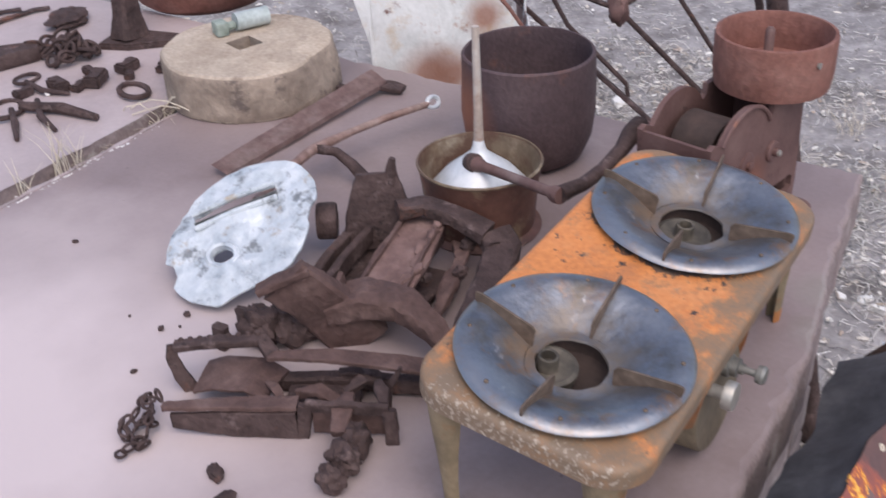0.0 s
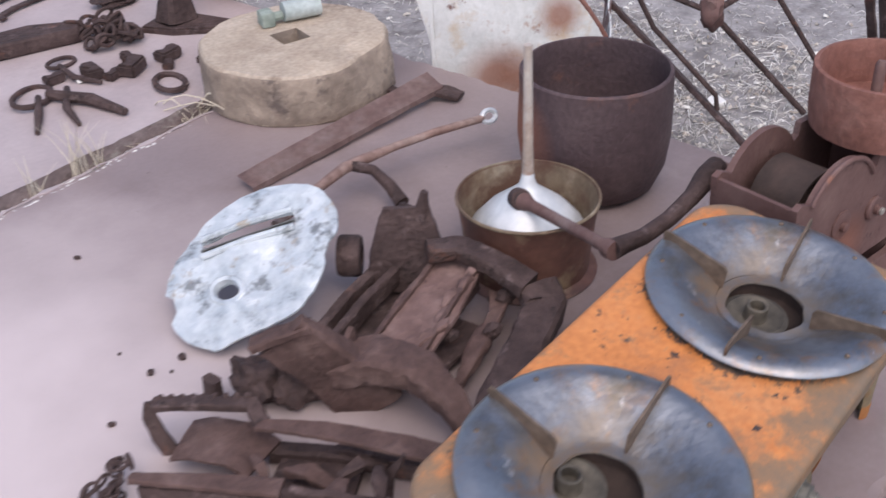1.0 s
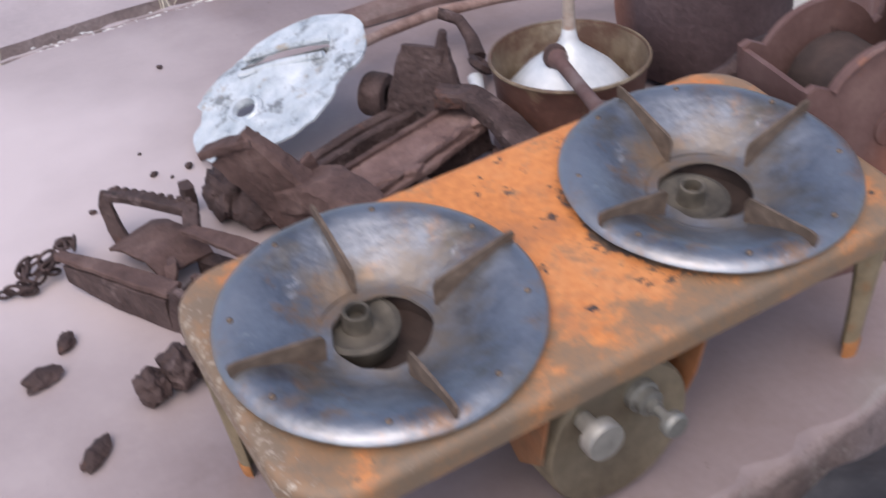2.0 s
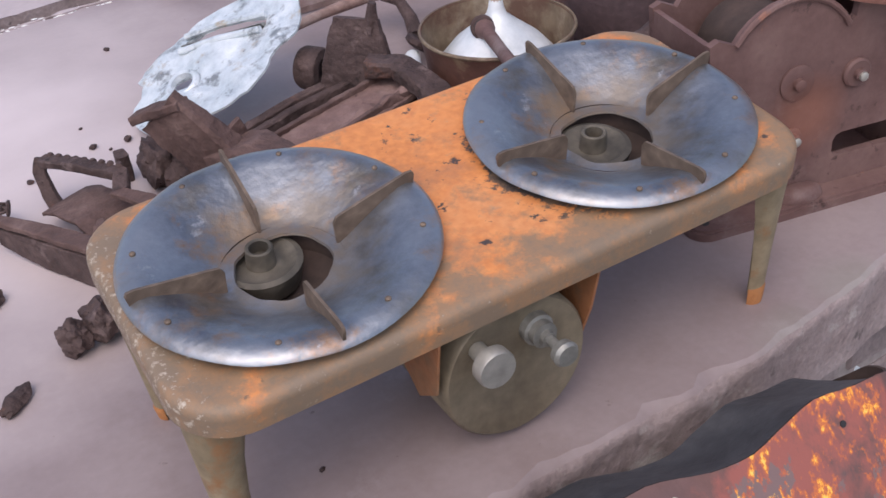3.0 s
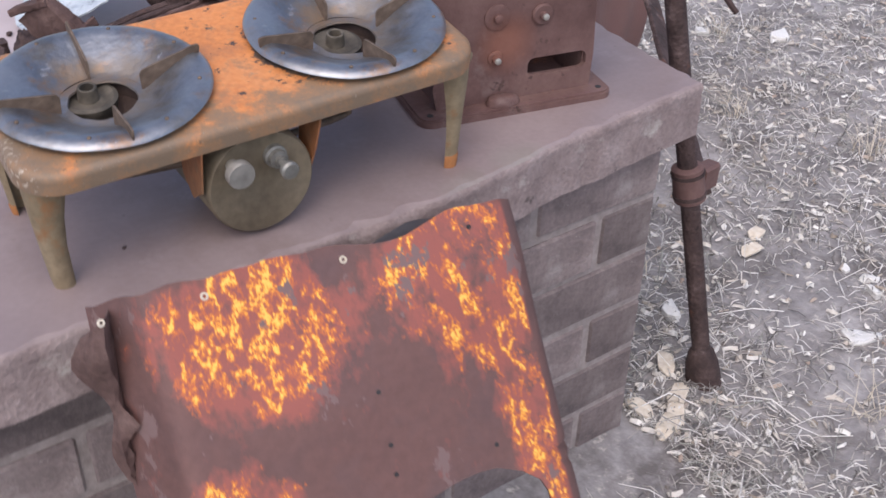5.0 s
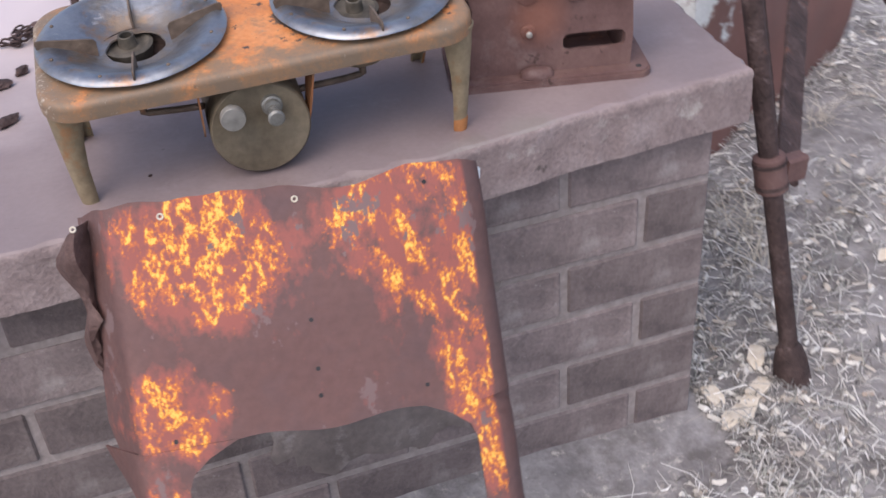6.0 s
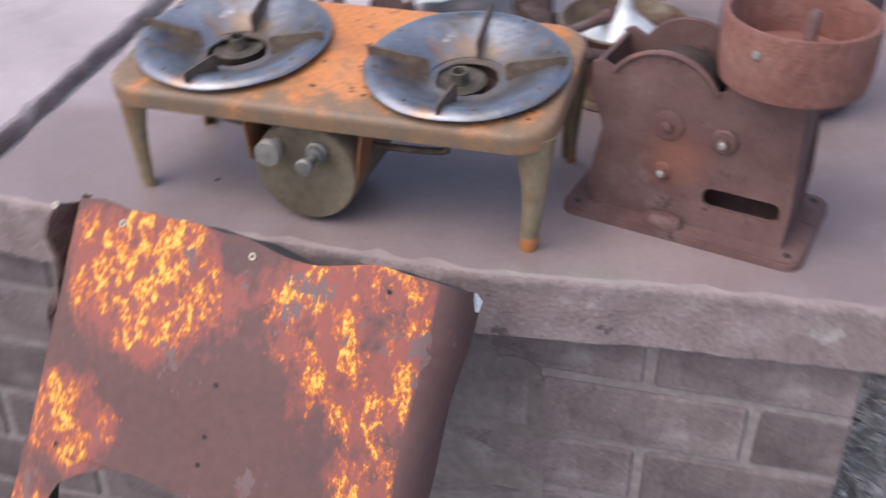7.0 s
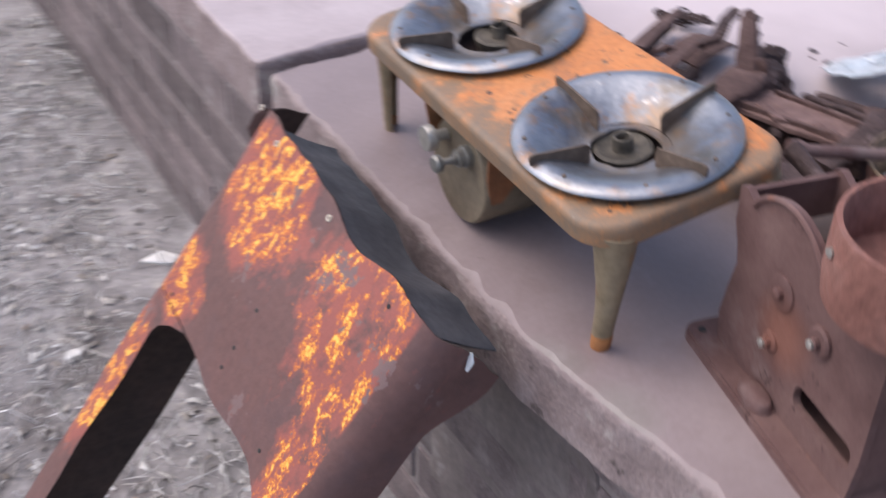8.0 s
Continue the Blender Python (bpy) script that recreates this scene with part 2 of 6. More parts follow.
# sheet cover: rust with bright orange and yellow scale in a few patches
def scale_patches(name, spots):
    m = mat(name, [(0.122, 0.069, 0.064), (0.15, 0.08, 0.071), (0.132, 0.079, 0.076)], 9, 0.7, 0.1, bump=0.25, grain_=0.2)
    n, l = m.node_tree.nodes, m.node_tree.links
    b = n["Principled BSDF"]
    base = b.inputs["Base Color"].links[0].from_socket
    tc = n.new("ShaderNodeTexCoord")
    sep = n.new("ShaderNodeSeparateXYZ")
    l.new(tc.outputs["Object"], sep.inputs[0])

    def calc(op, a, c=0.0):
        x = n.new("ShaderNodeMath")
        x.operation = op
        for k, v in enumerate((a, c)):
            if isinstance(v, (int, float)):
                x.inputs[k].default_value = v
            else:
                l.new(v, x.inputs[k])
        return x.outputs[0]

    field = None
    for cx, cy, rx, ry in spots:
        dx = calc("DIVIDE", calc("SUBTRACT", sep.outputs[0], cx), rx)
        dy = calc("DIVIDE", calc("SUBTRACT", sep.outputs[1], cy), ry)
        f = calc("SUBTRACT", 1.0, calc("ADD", calc("MULTIPLY", dx, dx), calc("MULTIPLY", dy, dy)))
        field = f if field is None else calc("MAXIMUM", field, f)
    field = calc("MINIMUM", field, 0.55)

    def tex(scale, detail, rough, shift):
        t, mp = n.new("ShaderNodeTexNoise"), n.new("ShaderNodeMapping")
        mp.inputs["Location"].default_value = shift
        mp.inputs["Scale"].default_value = (1, 0.62, 1)
        l.new(tc.outputs["Object"], mp.inputs[0])
        l.new(mp.outputs[0], t.inputs["Vector"])
        t.inputs["Scale"].default_value, t.inputs["Detail"].default_value, t.inputs["Roughness"].default_value = scale, detail, rough
        return t.outputs[0]

    def step(v, lo, hi):
        r = n.new("ShaderNodeMapRange")
        r.inputs[1].default_value, r.inputs[2].default_value = lo, hi
        l.new(v, r.inputs[0])
        return r.outputs[0]

    def over(fac, under, col):
        x = n.new("ShaderNodeMix")
        x.data_type = "RGBA"
        l.new(fac, x.inputs[0])
        l.new(under, x.inputs[6])
        x.inputs[7].default_value = (*col, 1)
        return x.outputs[2]

    n1, n2, n3 = tex(14, 6, 0.7, (0, 0, 0)), tex(70, 6, 0.62, (4, 2, 1)), tex(17, 7, 0.65, (7, 1, 3))
    n4, n5 = tex(40, 6, 0.66, (2, 9, 4)), tex(210, 4, 0.6, (5, 3, 8))
    n4 = calc("SUBTRACT", 0.645, calc("MULTIPLY", calc("ABSOLUTE", calc("SUBTRACT", n4, 0.55), 0), 2.8))
    zone = step(calc("ADD", field, calc("MULTIPLY", calc("SUBTRACT", n1, 0.5), 3.0)), -0.15, 0.65)
    zone = calc("MULTIPLY", zone, step(calc("ADD", sep.outputs[0], calc("MULTIPLY", n2, 0.012)), 0.4, 0.394))
    red = step(calc("ADD", calc("MULTIPLY", zone, 0.5), calc("ADD", calc("MULTIPLY", n2, 0.9), calc("MULTIPLY", n3, 0.5))), 0.8, 1.1)
    out = over(red, base, (0.3, 0.1, 0.08))
    fleck = calc("ADD", calc("MULTIPLY", zone, 0.345), calc("ADD", calc("MULTIPLY", n4, 0.75), calc("MULTIPLY", n5, 0.55)))
    out = over(step(fleck, 0.9, 1.0), out, (0.52, 0.145, 0.055))
    out = over(step(fleck, 1.02, 1.04), out, (0.76, 0.31, 0.05))
    out = over(step(fleck, 1.07, 1.1), out, (0.88, 0.53, 0.11))
    out = over(step(calc("SUBTRACT", n3, calc("MULTIPLY", n2, 0.15)), 0.535, 0.55), out, (0.19, 0.125, 0.12))
    l.new(out, b.inputs["Base Color"])
    return m


M["flame"] = scale_patches("scaled_rusty_sheet", [(0.085, -0.065, 0.108, 0.092), (0.322, -0.06, 0.11, 0.11), (0.34, -0.12, 0.06, 0.06), (0.025, -0.235, 0.068, 0.062), (0.362, -0.225, 0.045, 0.08), (0.38, -0.34, 0.03, 0.06), (0.012, -0.42, 0.045, 0.14)])


# worn orange tray: paint survives in the middle, brown at the rim
def worn_tray(name):
    m = mat(name, [(0.5, 0.18, 0.055), (0.62, 0.235, 0.075), (0.57, 0.245, 0.1)], 8, 0.5, bump=0.15, fine=130,
            patches=[((0.34, 0.15, 0.075), 11, 0.54, 0.7), ((0.3, 0.2, 0.13), 26, 0.6, 0.72), ((0.06, 0.045, 0.04), 62, 0.61, 0.64)])
    n, l = m.node_tree.nodes, m.node_tree.links
    b = n["Principled BSDF"]
    base = b.inputs["Base Color"].links[0].from_socket
    tc, sep = n.new("ShaderNodeTexCoord"), n.new("ShaderNodeSeparateXYZ")
    l.new(tc.outputs["Object"], sep.inputs[0])

    def calc(op, a, c=0.0):
        x = n.new("ShaderNodeMath")
        x.operation = op
        for k, v in enumerate((a, c)):
            if isinstance(v, (int, float)):
                x.inputs[k].default_value = v
            else:
                l.new(v, x.inputs[k])
        return x.outputs[0]

    near_edge = calc("MAXIMUM", calc("MAXIMUM", calc("SUBTRACT", calc("MULTIPLY", sep.outputs[0], -1.0), 0.17), calc("SUBTRACT", sep.outputs[0], 0.215)), calc("SUBTRACT", calc("MULTIPLY", sep.outputs[1], -1.0), 0.055))
    near_edge = calc("MAXIMUM", near_edge, calc("SUBTRACT", -0.012, sep.outputs[2]))
    t, t2 = n.new("ShaderNodeTexNoise"), n.new("ShaderNodeTexNoise")
    for x, sc in ((t, 22), (t2, 165)):
        x.inputs["Scale"].default_value, x.inputs["Detail"].default_value, x.inputs["Roughness"].default_value = sc, 8, 0.7
        l.new(tc.outputs["Object"], x.inputs["Vector"])
    wear = calc("ADD", calc("MULTIPLY", near_edge, 5.0), calc("MULTIPLY", calc("SUBTRACT", t.outputs[0], 0.5), 1.6))
    out = base
    dx, dy = calc("SUBTRACT", sep.outputs[0], 0.1455), calc("ADD", sep.outputs[1], 0.003)
    far_ = calc("POWER", calc("ADD", calc("MULTIPLY", dx, dx), calc("MULTIPLY", dy, dy)), 0.5)
    peel = calc("ADD", calc("MULTIPLY", calc("SUBTRACT", 0.126, far_), 9.0), calc("MULTIPLY", t.outputs[0], 0.9))
    peel = calc("ADD", peel, calc("MULTIPLY", t2.outputs[0], 0.5))
    for v, lo, hi, col in ((peel, 0.77, 0.81, (0.075, 0.06, 0.055)), (wear, 0.0, 0.22, (0.27, 0.165, 0.095)), (calc("ADD", wear, calc("MULTIPLY", t2.outputs[0], 0.6)), 0.55, 0.75, (0.2, 0.145, 0.1)),
                           (calc("ADD", calc("MULTIPLY", near_edge, 3.5), t2.outputs[0]), 0.85, 0.96, (0.45, 0.385, 0.31))):
        r, x = n.new("ShaderNodeMapRange"), n.new("ShaderNodeMix")
        r.inputs[1].default_value, r.inputs[2].default_value = lo, hi
        l.new(v, r.inputs[0])
        x.data_type = "RGBA"
        l.new(r.outputs[0], x.inputs[0])
        l.new(out, x.inputs[6])
        x.inputs[7].default_value = (*col, 1)
        out = x.outputs[2]
    l.new(out, b.inputs["Base Color"])
    return m


M["pot"] = mat("pot_iron", [(0.075, 0.05, 0.054), (0.098, 0.066, 0.07), (0.13, 0.09, 0.092)], 9, 0.72, 0.2, bump=0.4, fine=140, patches=[((0.22, 0.105, 0.075), 5, 0.62, 0.75)])
M["cream"] = mat("stained_cream_enamel", [(0.13, 0.09, 0.06), (0.2, 0.15, 0.1), (0.33, 0.28, 0.21)], 14, 0.5, bump=0.25, patches=[((0.11, 0.06, 0.04), 12, 0.46, 0.6)])
M["spout"] = mat("rusting_spout", [(0.42, 0.33, 0.27), (0.55, 0.48, 0.42), (0.6, 0.58, 0.55)], 9, 0.5, 0.2, bump=0.2, patches=[((0.34, 0.17, 0.11), 9, 0.5, 0.66)])
M["fitting"] = mat("grey_green_metal", [(0.33, 0.38, 0.37), (0.42, 0.48, 0.47), (0.5, 0.56, 0.55)], 30, 0.6, 0.2, bump=0.3)

def dish_mat(name):
    m = mat(name, [(0.14, 0.15, 0.172), (0.2, 0.214, 0.243), (0.29, 0.305, 0.333)], 9, 0.36, 0.7, bump=0.2, fine=120, grain_=0.22,
            patches=[((0.34, 0.19, 0.1), 10, 0.53, 0.62), ((0.16, 0.137, 0.112), 10, 0.49, 0.63), ((0.42, 0.41, 0.41), 34, 0.63, 0.69), ((0.12, 0.12, 0.16), 7, 0.58, 0.7)])
    n, l = m.node_tree.nodes, m.node_tree.links
    b = n["Principled BSDF"]
    base = b.inputs["Base Color"].links[0].from_socket
    tc, ln, t = n.new("ShaderNodeTexCoord"), n.new("ShaderNodeVectorMath"), n.new("ShaderNodeTexNoise")
    ln.operation = "LENGTH"
    l.new(tc.outputs["Object"], ln.inputs[0])
    t.inputs["Scale"].default_value, t.inputs["Detail"].default_value, t.inputs["Roughness"].default_value = 11, 8, 0.72
    l.new(tc.outputs["Object"], t.inputs["Vector"])
    k, r, x, y = n.new("ShaderNodeMath"), n.new("ShaderNodeMapRange"), n.new("ShaderNodeMix"), n.new("ShaderNodeMix")
    k.operation = "MULTIPLY_ADD"
    l.new(t.outputs[0], k.inputs[0])
    k.inputs[1].default_value = 0.2
    l.new(ln.outputs["Value"], k.inputs[2])
    r.inputs[1].default_value, r.inputs[2].default_value, r.inputs[3].default_value, r.inputs[4].default_value = 0.142, 0.178, 0.75, 0.0
    l.new(k.outputs[0], r.inputs[0])
    x.data_type = "RGBA"
    l.new(r.outputs[0], x.inputs[0])
    l.new(base, x.inputs[6])
    x.inputs[7].default_value = (0.19, 0.15, 0.113, 1)
    # rim mixed paler, for polished metal and the highlights on it
    rim_ = n.new("ShaderNodeMapRange")
    rim_.inputs[1].default_value, rim_.inputs[2].default_value, rim_.inputs[3].default_value, rim_.inputs[4].default_value = 0.18, 0.215, 0.0, 0.45
    l.new(k.outputs[0], rim_.inputs[0])
    y.data_type = "RGBA"
    l.new(rim_.outputs[0], y.inputs[0])
    l.new(x.outputs[2], y.inputs[6])
    y.inputs[7].default_value = (0.4, 0.415, 0.44, 1)
    l.new(y.outputs[2], b.inputs["Base Color"])
    inv_ = n.new("ShaderNodeMath")
    inv_.operation = "MULTIPLY_ADD"
    l.new(r.outputs[0], inv_.inputs[0])
    inv_.inputs[1].default_value, inv_.inputs[2].default_value = -0.55, 0.78
    l.new(inv_.outputs[0], b.inputs["Metallic"])
    return m


M["dish"] = dish_mat("blued_steel_dish")
M["soot"] = mat("sooty_brass", [(0.05, 0.043, 0.036), (0.09, 0.078, 0.062), (0.14, 0.12, 0.094)], 24, 0.65, 0.3, bump=0.3)
M["chip"] = mat("pale_wood", [(0.6, 0.52, 0.41), (0.7, 0.63, 0.53), (0.78, 0.73, 0.65)], 30, 0.85, bump=0.3)
M["rust_brown"] = mat("flaking_brown_rust", [(0.075, 0.044, 0.039), (0.112, 0.068, 0.06), (0.16, 0.104, 0.092)], 20, 0.85, 0.1, bump=0.8, fine=110)
M["plate_rust"] = mat("reddish_flaking_rust", [(0.13, 0.078, 0.069), (0.185, 0.115, 0.102), (0.25, 0.168, 0.152)], 17, 0.85, 0.05, bump=0.8, fine=90, patches=[((0.08, 0.045, 0.04), 30, 0.6, 0.68)])
M["rod"] = mat("pale_rusty_rod", [(0.2, 0.12, 0.1), (0.28, 0.19, 0.165), (0.36, 0.28, 0.25)], 26, 0.75, 0.15, bump=0.4)
M["tray"] = worn_tray("worn_orange_tray")


def slab(name, outline, z0, z1, label, ragged=(), material="concrete"):
    """A slab whose top edge is worn round; ragged: indices of the outline's edges that are chipped."""
    pts = []
    for k, a in enumerate(outline):
        b = outline[(k + 1) % len(outline)]
        steps = max(1, int(math.dist(a, b) / 0.015)) if k in ragged else 1
        nx, ny = (b[1] - a[1]) / math.dist(a, b), -(b[0] - a[0]) / math.dist(a, b)
        for j in range(steps):
            x, y = a[0] + (b[0] - a[0]) * j / steps, a[1] + (b[1] - a[1]) * j / steps
            w = 0.0 if steps == 1 or j == 0 else 0.005 * noise.noise(Vector((x * 14, y * 14, 1))) + 0.003 * noise.noise(Vector((x * 60, y * 60, 2)))
            pts.append((x + nx * w, y + ny * w))
    bm = bmesh.new()
    low = [bm.verts.new((x, y, z0)) for x, y in pts]
    cx, cy = sum(p[0] for p in pts) / len(pts), sum(p[1] for p in pts) / len(pts)
    rows = [low]
    for inset, drop in ((0.0, 0.03), (0.0015, 0.018), (0.0, 0.011), (0.0008, 0.006), (0.003, 0.0022), (0.0075, 0.0)):
        ring_ = []
        for x, y in pts:
            d = math.hypot(x - cx, y - cy)
            chip = 1 + 1.6 * max(0.0, noise.noise(Vector((x * 25, y * 25, 5)))) + 1.5 * max(0.0, noise.noise(Vector((x * 70, y * 70, 2))) - 0.1)
            ring_.append(bm.verts.new((x - (x - cx) / d * inset * chip, y - (y - cy) / d * inset * chip, z1 - drop * chip)))
        rows.append(ring_)
    for a, b in zip(rows, rows[1:]):
        for k in range(len(a)):
            j = (k + 1) % len(a)
            bm.faces.new((a[k], a[j], b[j], b[k]))
    bm.faces.new(rows[-1])
    bm.faces.new(low[::-1])
    ob = solid(name, bm, material, pose(0, 0, 0), label, "slab", kind="structure", smooth=50)
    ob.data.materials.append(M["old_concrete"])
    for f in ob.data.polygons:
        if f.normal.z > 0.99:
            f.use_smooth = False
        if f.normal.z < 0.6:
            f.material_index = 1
    return ob


def blotched(m, spots, col, amount):
    """A colour laid over a material in a few wide areas with an uneven edge: spots of (x, y, z, radius)."""
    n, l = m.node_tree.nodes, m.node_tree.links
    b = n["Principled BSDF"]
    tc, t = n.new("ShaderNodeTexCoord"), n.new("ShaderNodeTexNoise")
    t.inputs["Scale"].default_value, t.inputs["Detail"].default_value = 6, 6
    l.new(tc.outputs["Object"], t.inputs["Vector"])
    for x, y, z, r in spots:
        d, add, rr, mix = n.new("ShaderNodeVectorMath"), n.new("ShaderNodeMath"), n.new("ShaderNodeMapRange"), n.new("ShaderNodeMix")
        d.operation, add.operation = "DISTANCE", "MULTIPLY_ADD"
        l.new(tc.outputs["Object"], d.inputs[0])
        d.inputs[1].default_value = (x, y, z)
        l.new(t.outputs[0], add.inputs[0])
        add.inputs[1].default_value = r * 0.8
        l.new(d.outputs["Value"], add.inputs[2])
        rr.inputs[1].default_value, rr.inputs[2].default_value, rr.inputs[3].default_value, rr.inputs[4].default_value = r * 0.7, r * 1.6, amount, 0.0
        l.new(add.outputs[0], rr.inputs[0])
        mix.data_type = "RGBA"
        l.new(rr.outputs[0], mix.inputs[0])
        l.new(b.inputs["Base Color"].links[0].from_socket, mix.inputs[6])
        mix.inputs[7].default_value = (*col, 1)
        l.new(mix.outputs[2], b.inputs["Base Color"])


# paler area puts the sky's glare into the concrete colour
blotched(M["concrete"], [(-0.42, 0.66, 0.0, 0.52)], (0.62, 0.53, 0.525), 0.9)
blotched(M["concrete"], [(0.235, -0.14, -0.05, 0.06), (0.33, -0.125, -0.05, 0.06)], (0.25, 0.255, 0.21), 0.85)
blotched(M["pot"], [(-0.07, 0.078, 0.09, 0.075)], (0.36, 0.15, 0.09), 0.85)
blotched(M["rust_iron"], [(-0.015, -0.056, 0.092, 0.04)], (0.34, 0.13, 0.075), 0.42)
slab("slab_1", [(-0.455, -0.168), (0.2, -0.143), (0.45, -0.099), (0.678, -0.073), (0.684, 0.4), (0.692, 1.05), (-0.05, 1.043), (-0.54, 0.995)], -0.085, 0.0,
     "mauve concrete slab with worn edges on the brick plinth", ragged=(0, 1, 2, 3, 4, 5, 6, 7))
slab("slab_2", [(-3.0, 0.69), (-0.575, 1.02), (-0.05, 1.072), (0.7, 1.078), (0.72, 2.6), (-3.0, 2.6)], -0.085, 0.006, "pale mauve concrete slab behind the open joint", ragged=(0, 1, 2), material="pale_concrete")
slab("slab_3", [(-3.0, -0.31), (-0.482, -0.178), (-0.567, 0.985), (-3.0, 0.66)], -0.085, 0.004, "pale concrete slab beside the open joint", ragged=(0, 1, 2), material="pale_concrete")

WY = lambda x: -0.055 + (x - 0.635) * 0.058
bm = bmesh.new()
prism(bm, [(-3.0, WY(-3.0) + 0.0045), (0.6315, WY(0.63) + 0.0045), (0.6315, 2.5), (-3.0, 2.5)], GROUND - 0.1, -0.085)
plinth = solid("wall_south", bm, "mortar", pose(0, 0, 0), "brick plinth with recessed pale mortar joints", "wall", kind="structure", smooth=0)

# ---- stove ----
stove = thing("kerosene_stove", pose(0, 0, 0), "orange two-burner kerosene stove with worn brown rim standing on the slab", "stove")
TOP = Matrix.Translation((-0.0025, 0.002, 0.1705)) @ Euler((radians(6.8), radians(-1.6), 0)).to_matrix().to_4x4()
bm = bmesh.new()
prism(bm, rounded(0.534, 0.242, 0.048, 10), -0.024, 0.0, holes=(ring(-0.1455, 0.001, 0.09, 40), ring(0.1455, -0.003, 0.09, 40)))
bmesh.ops.bevel(bm, geom=[e for e in bm.edges if len(e.link_faces) == 2 and e.verts[0].co.z > -0.001 and e.verts[1].co.z > -0.001 and any(abs(g.normal.z) < 0.5 for g in e.link_faces) and max(abs(e.verts[0].co.x) - 0.217, 0) + max(abs(e.verts[0].co.y) - 0.095, 0) > 0.001], offset=0.009, segments=3, affect="EDGES", profile=0.6)
tray = part("top_tray", bm, "tray", stove, "orange enamel tray worn brown along its rim")
tray.matrix_local = TOP


def shell(pts, arcs, thick=0.002, seg=12):
    """An open curved strip: at each point an arc (radius along, radius across, from, to in degrees) about the vertical."""
    bm = bmesh.new()
    rows = []
    for p, (rx, ry, a0, a1) in zip(pts, arcs):
        rows.append([bm.verts.new((p[0] + rx * math.cos(radians(a0 + (a1 - a0) * k / seg)), p[1] + ry * math.sin(radians(a0 + (a1 - a0) * k / seg)), p[2])) for k in range(seg + 1)])
    for a, b in zip(rows, rows[1:]):
        for k in range(seg):
            bm.faces.new((a[k], a[k + 1], b[k + 1], b[k]))
    bmesh.ops.recalc_face_normals(bm, faces=bm.faces)
    bmesh.ops.solidify(bm, geom=bm.faces[:], thickness=thick)
    return bm


M["bracket"] = mat("worn_orange_bracket", [(0.22, 0.095, 0.042), (0.3, 0.125, 0.055), (0.22, 0.12, 0.065)], 18, 0.6, bump=0.25, patches=[((0.16, 0.1, 0.06), 20, 0.55, 0.68)])
M["leg"] = mat("olive_brown_leg", [(0.2, 0.16, 0.1), (0.26, 0.205, 0.13), (0.31, 0.25, 0.165)], 15, 0.6, 0.2, bump=0.25, patches=[((0.27, 0.14, 0.065), 17, 0.6, 0.72)])
for sx, sy in ((-1, -1), (1, -1), (-1, 1), (1, 1)):
    x, y = 0.238 * sx, (-0.078 if sy < 0 else 0.086)
    zt = (TOP @ Vector((x, y, -0.018))).z
    a = math.degrees(math.atan2(sy, sx))
    hs = [(0.0, 0.0095), (0.012, 0.0105), (0.05, 0.012), (0.085, 0.015), (0.12, 0.02), (0.14, 0.0225), (zt, 0.0262)]
    lean_ = 0.05 if (sx, sy) == (1, 1) else 0.0
    bm = shell([(x + sx * (0.002 + 0.004 * math.sin(h / zt * 3.1)), y + lean_ * (1 - h / zt), h) for h, _ in hs], [(r, r, a - 105, a + 105) for _, r in hs])
    leg = part("leg", bm, "leg", stove, "tapered olive-brown sheet metal leg")
    fs = [(0.0, 0.0102), (0.006, 0.0108), (0.013 + 0.003 * sx, 0.0112), (0.016 + 0.003 * sx, 0.0105)]
    bm = shell([(x + sx * (0.0025 + 0.004 * math.sin(h / zt * 3.1)), y + lean_ * (1 - h / zt), h) for h, _ in fs], [(r, r, a - 106, a + 106) for _, r in fs])
    part("foot", bm, "rusty_foot", leg, "orange rusted foot")


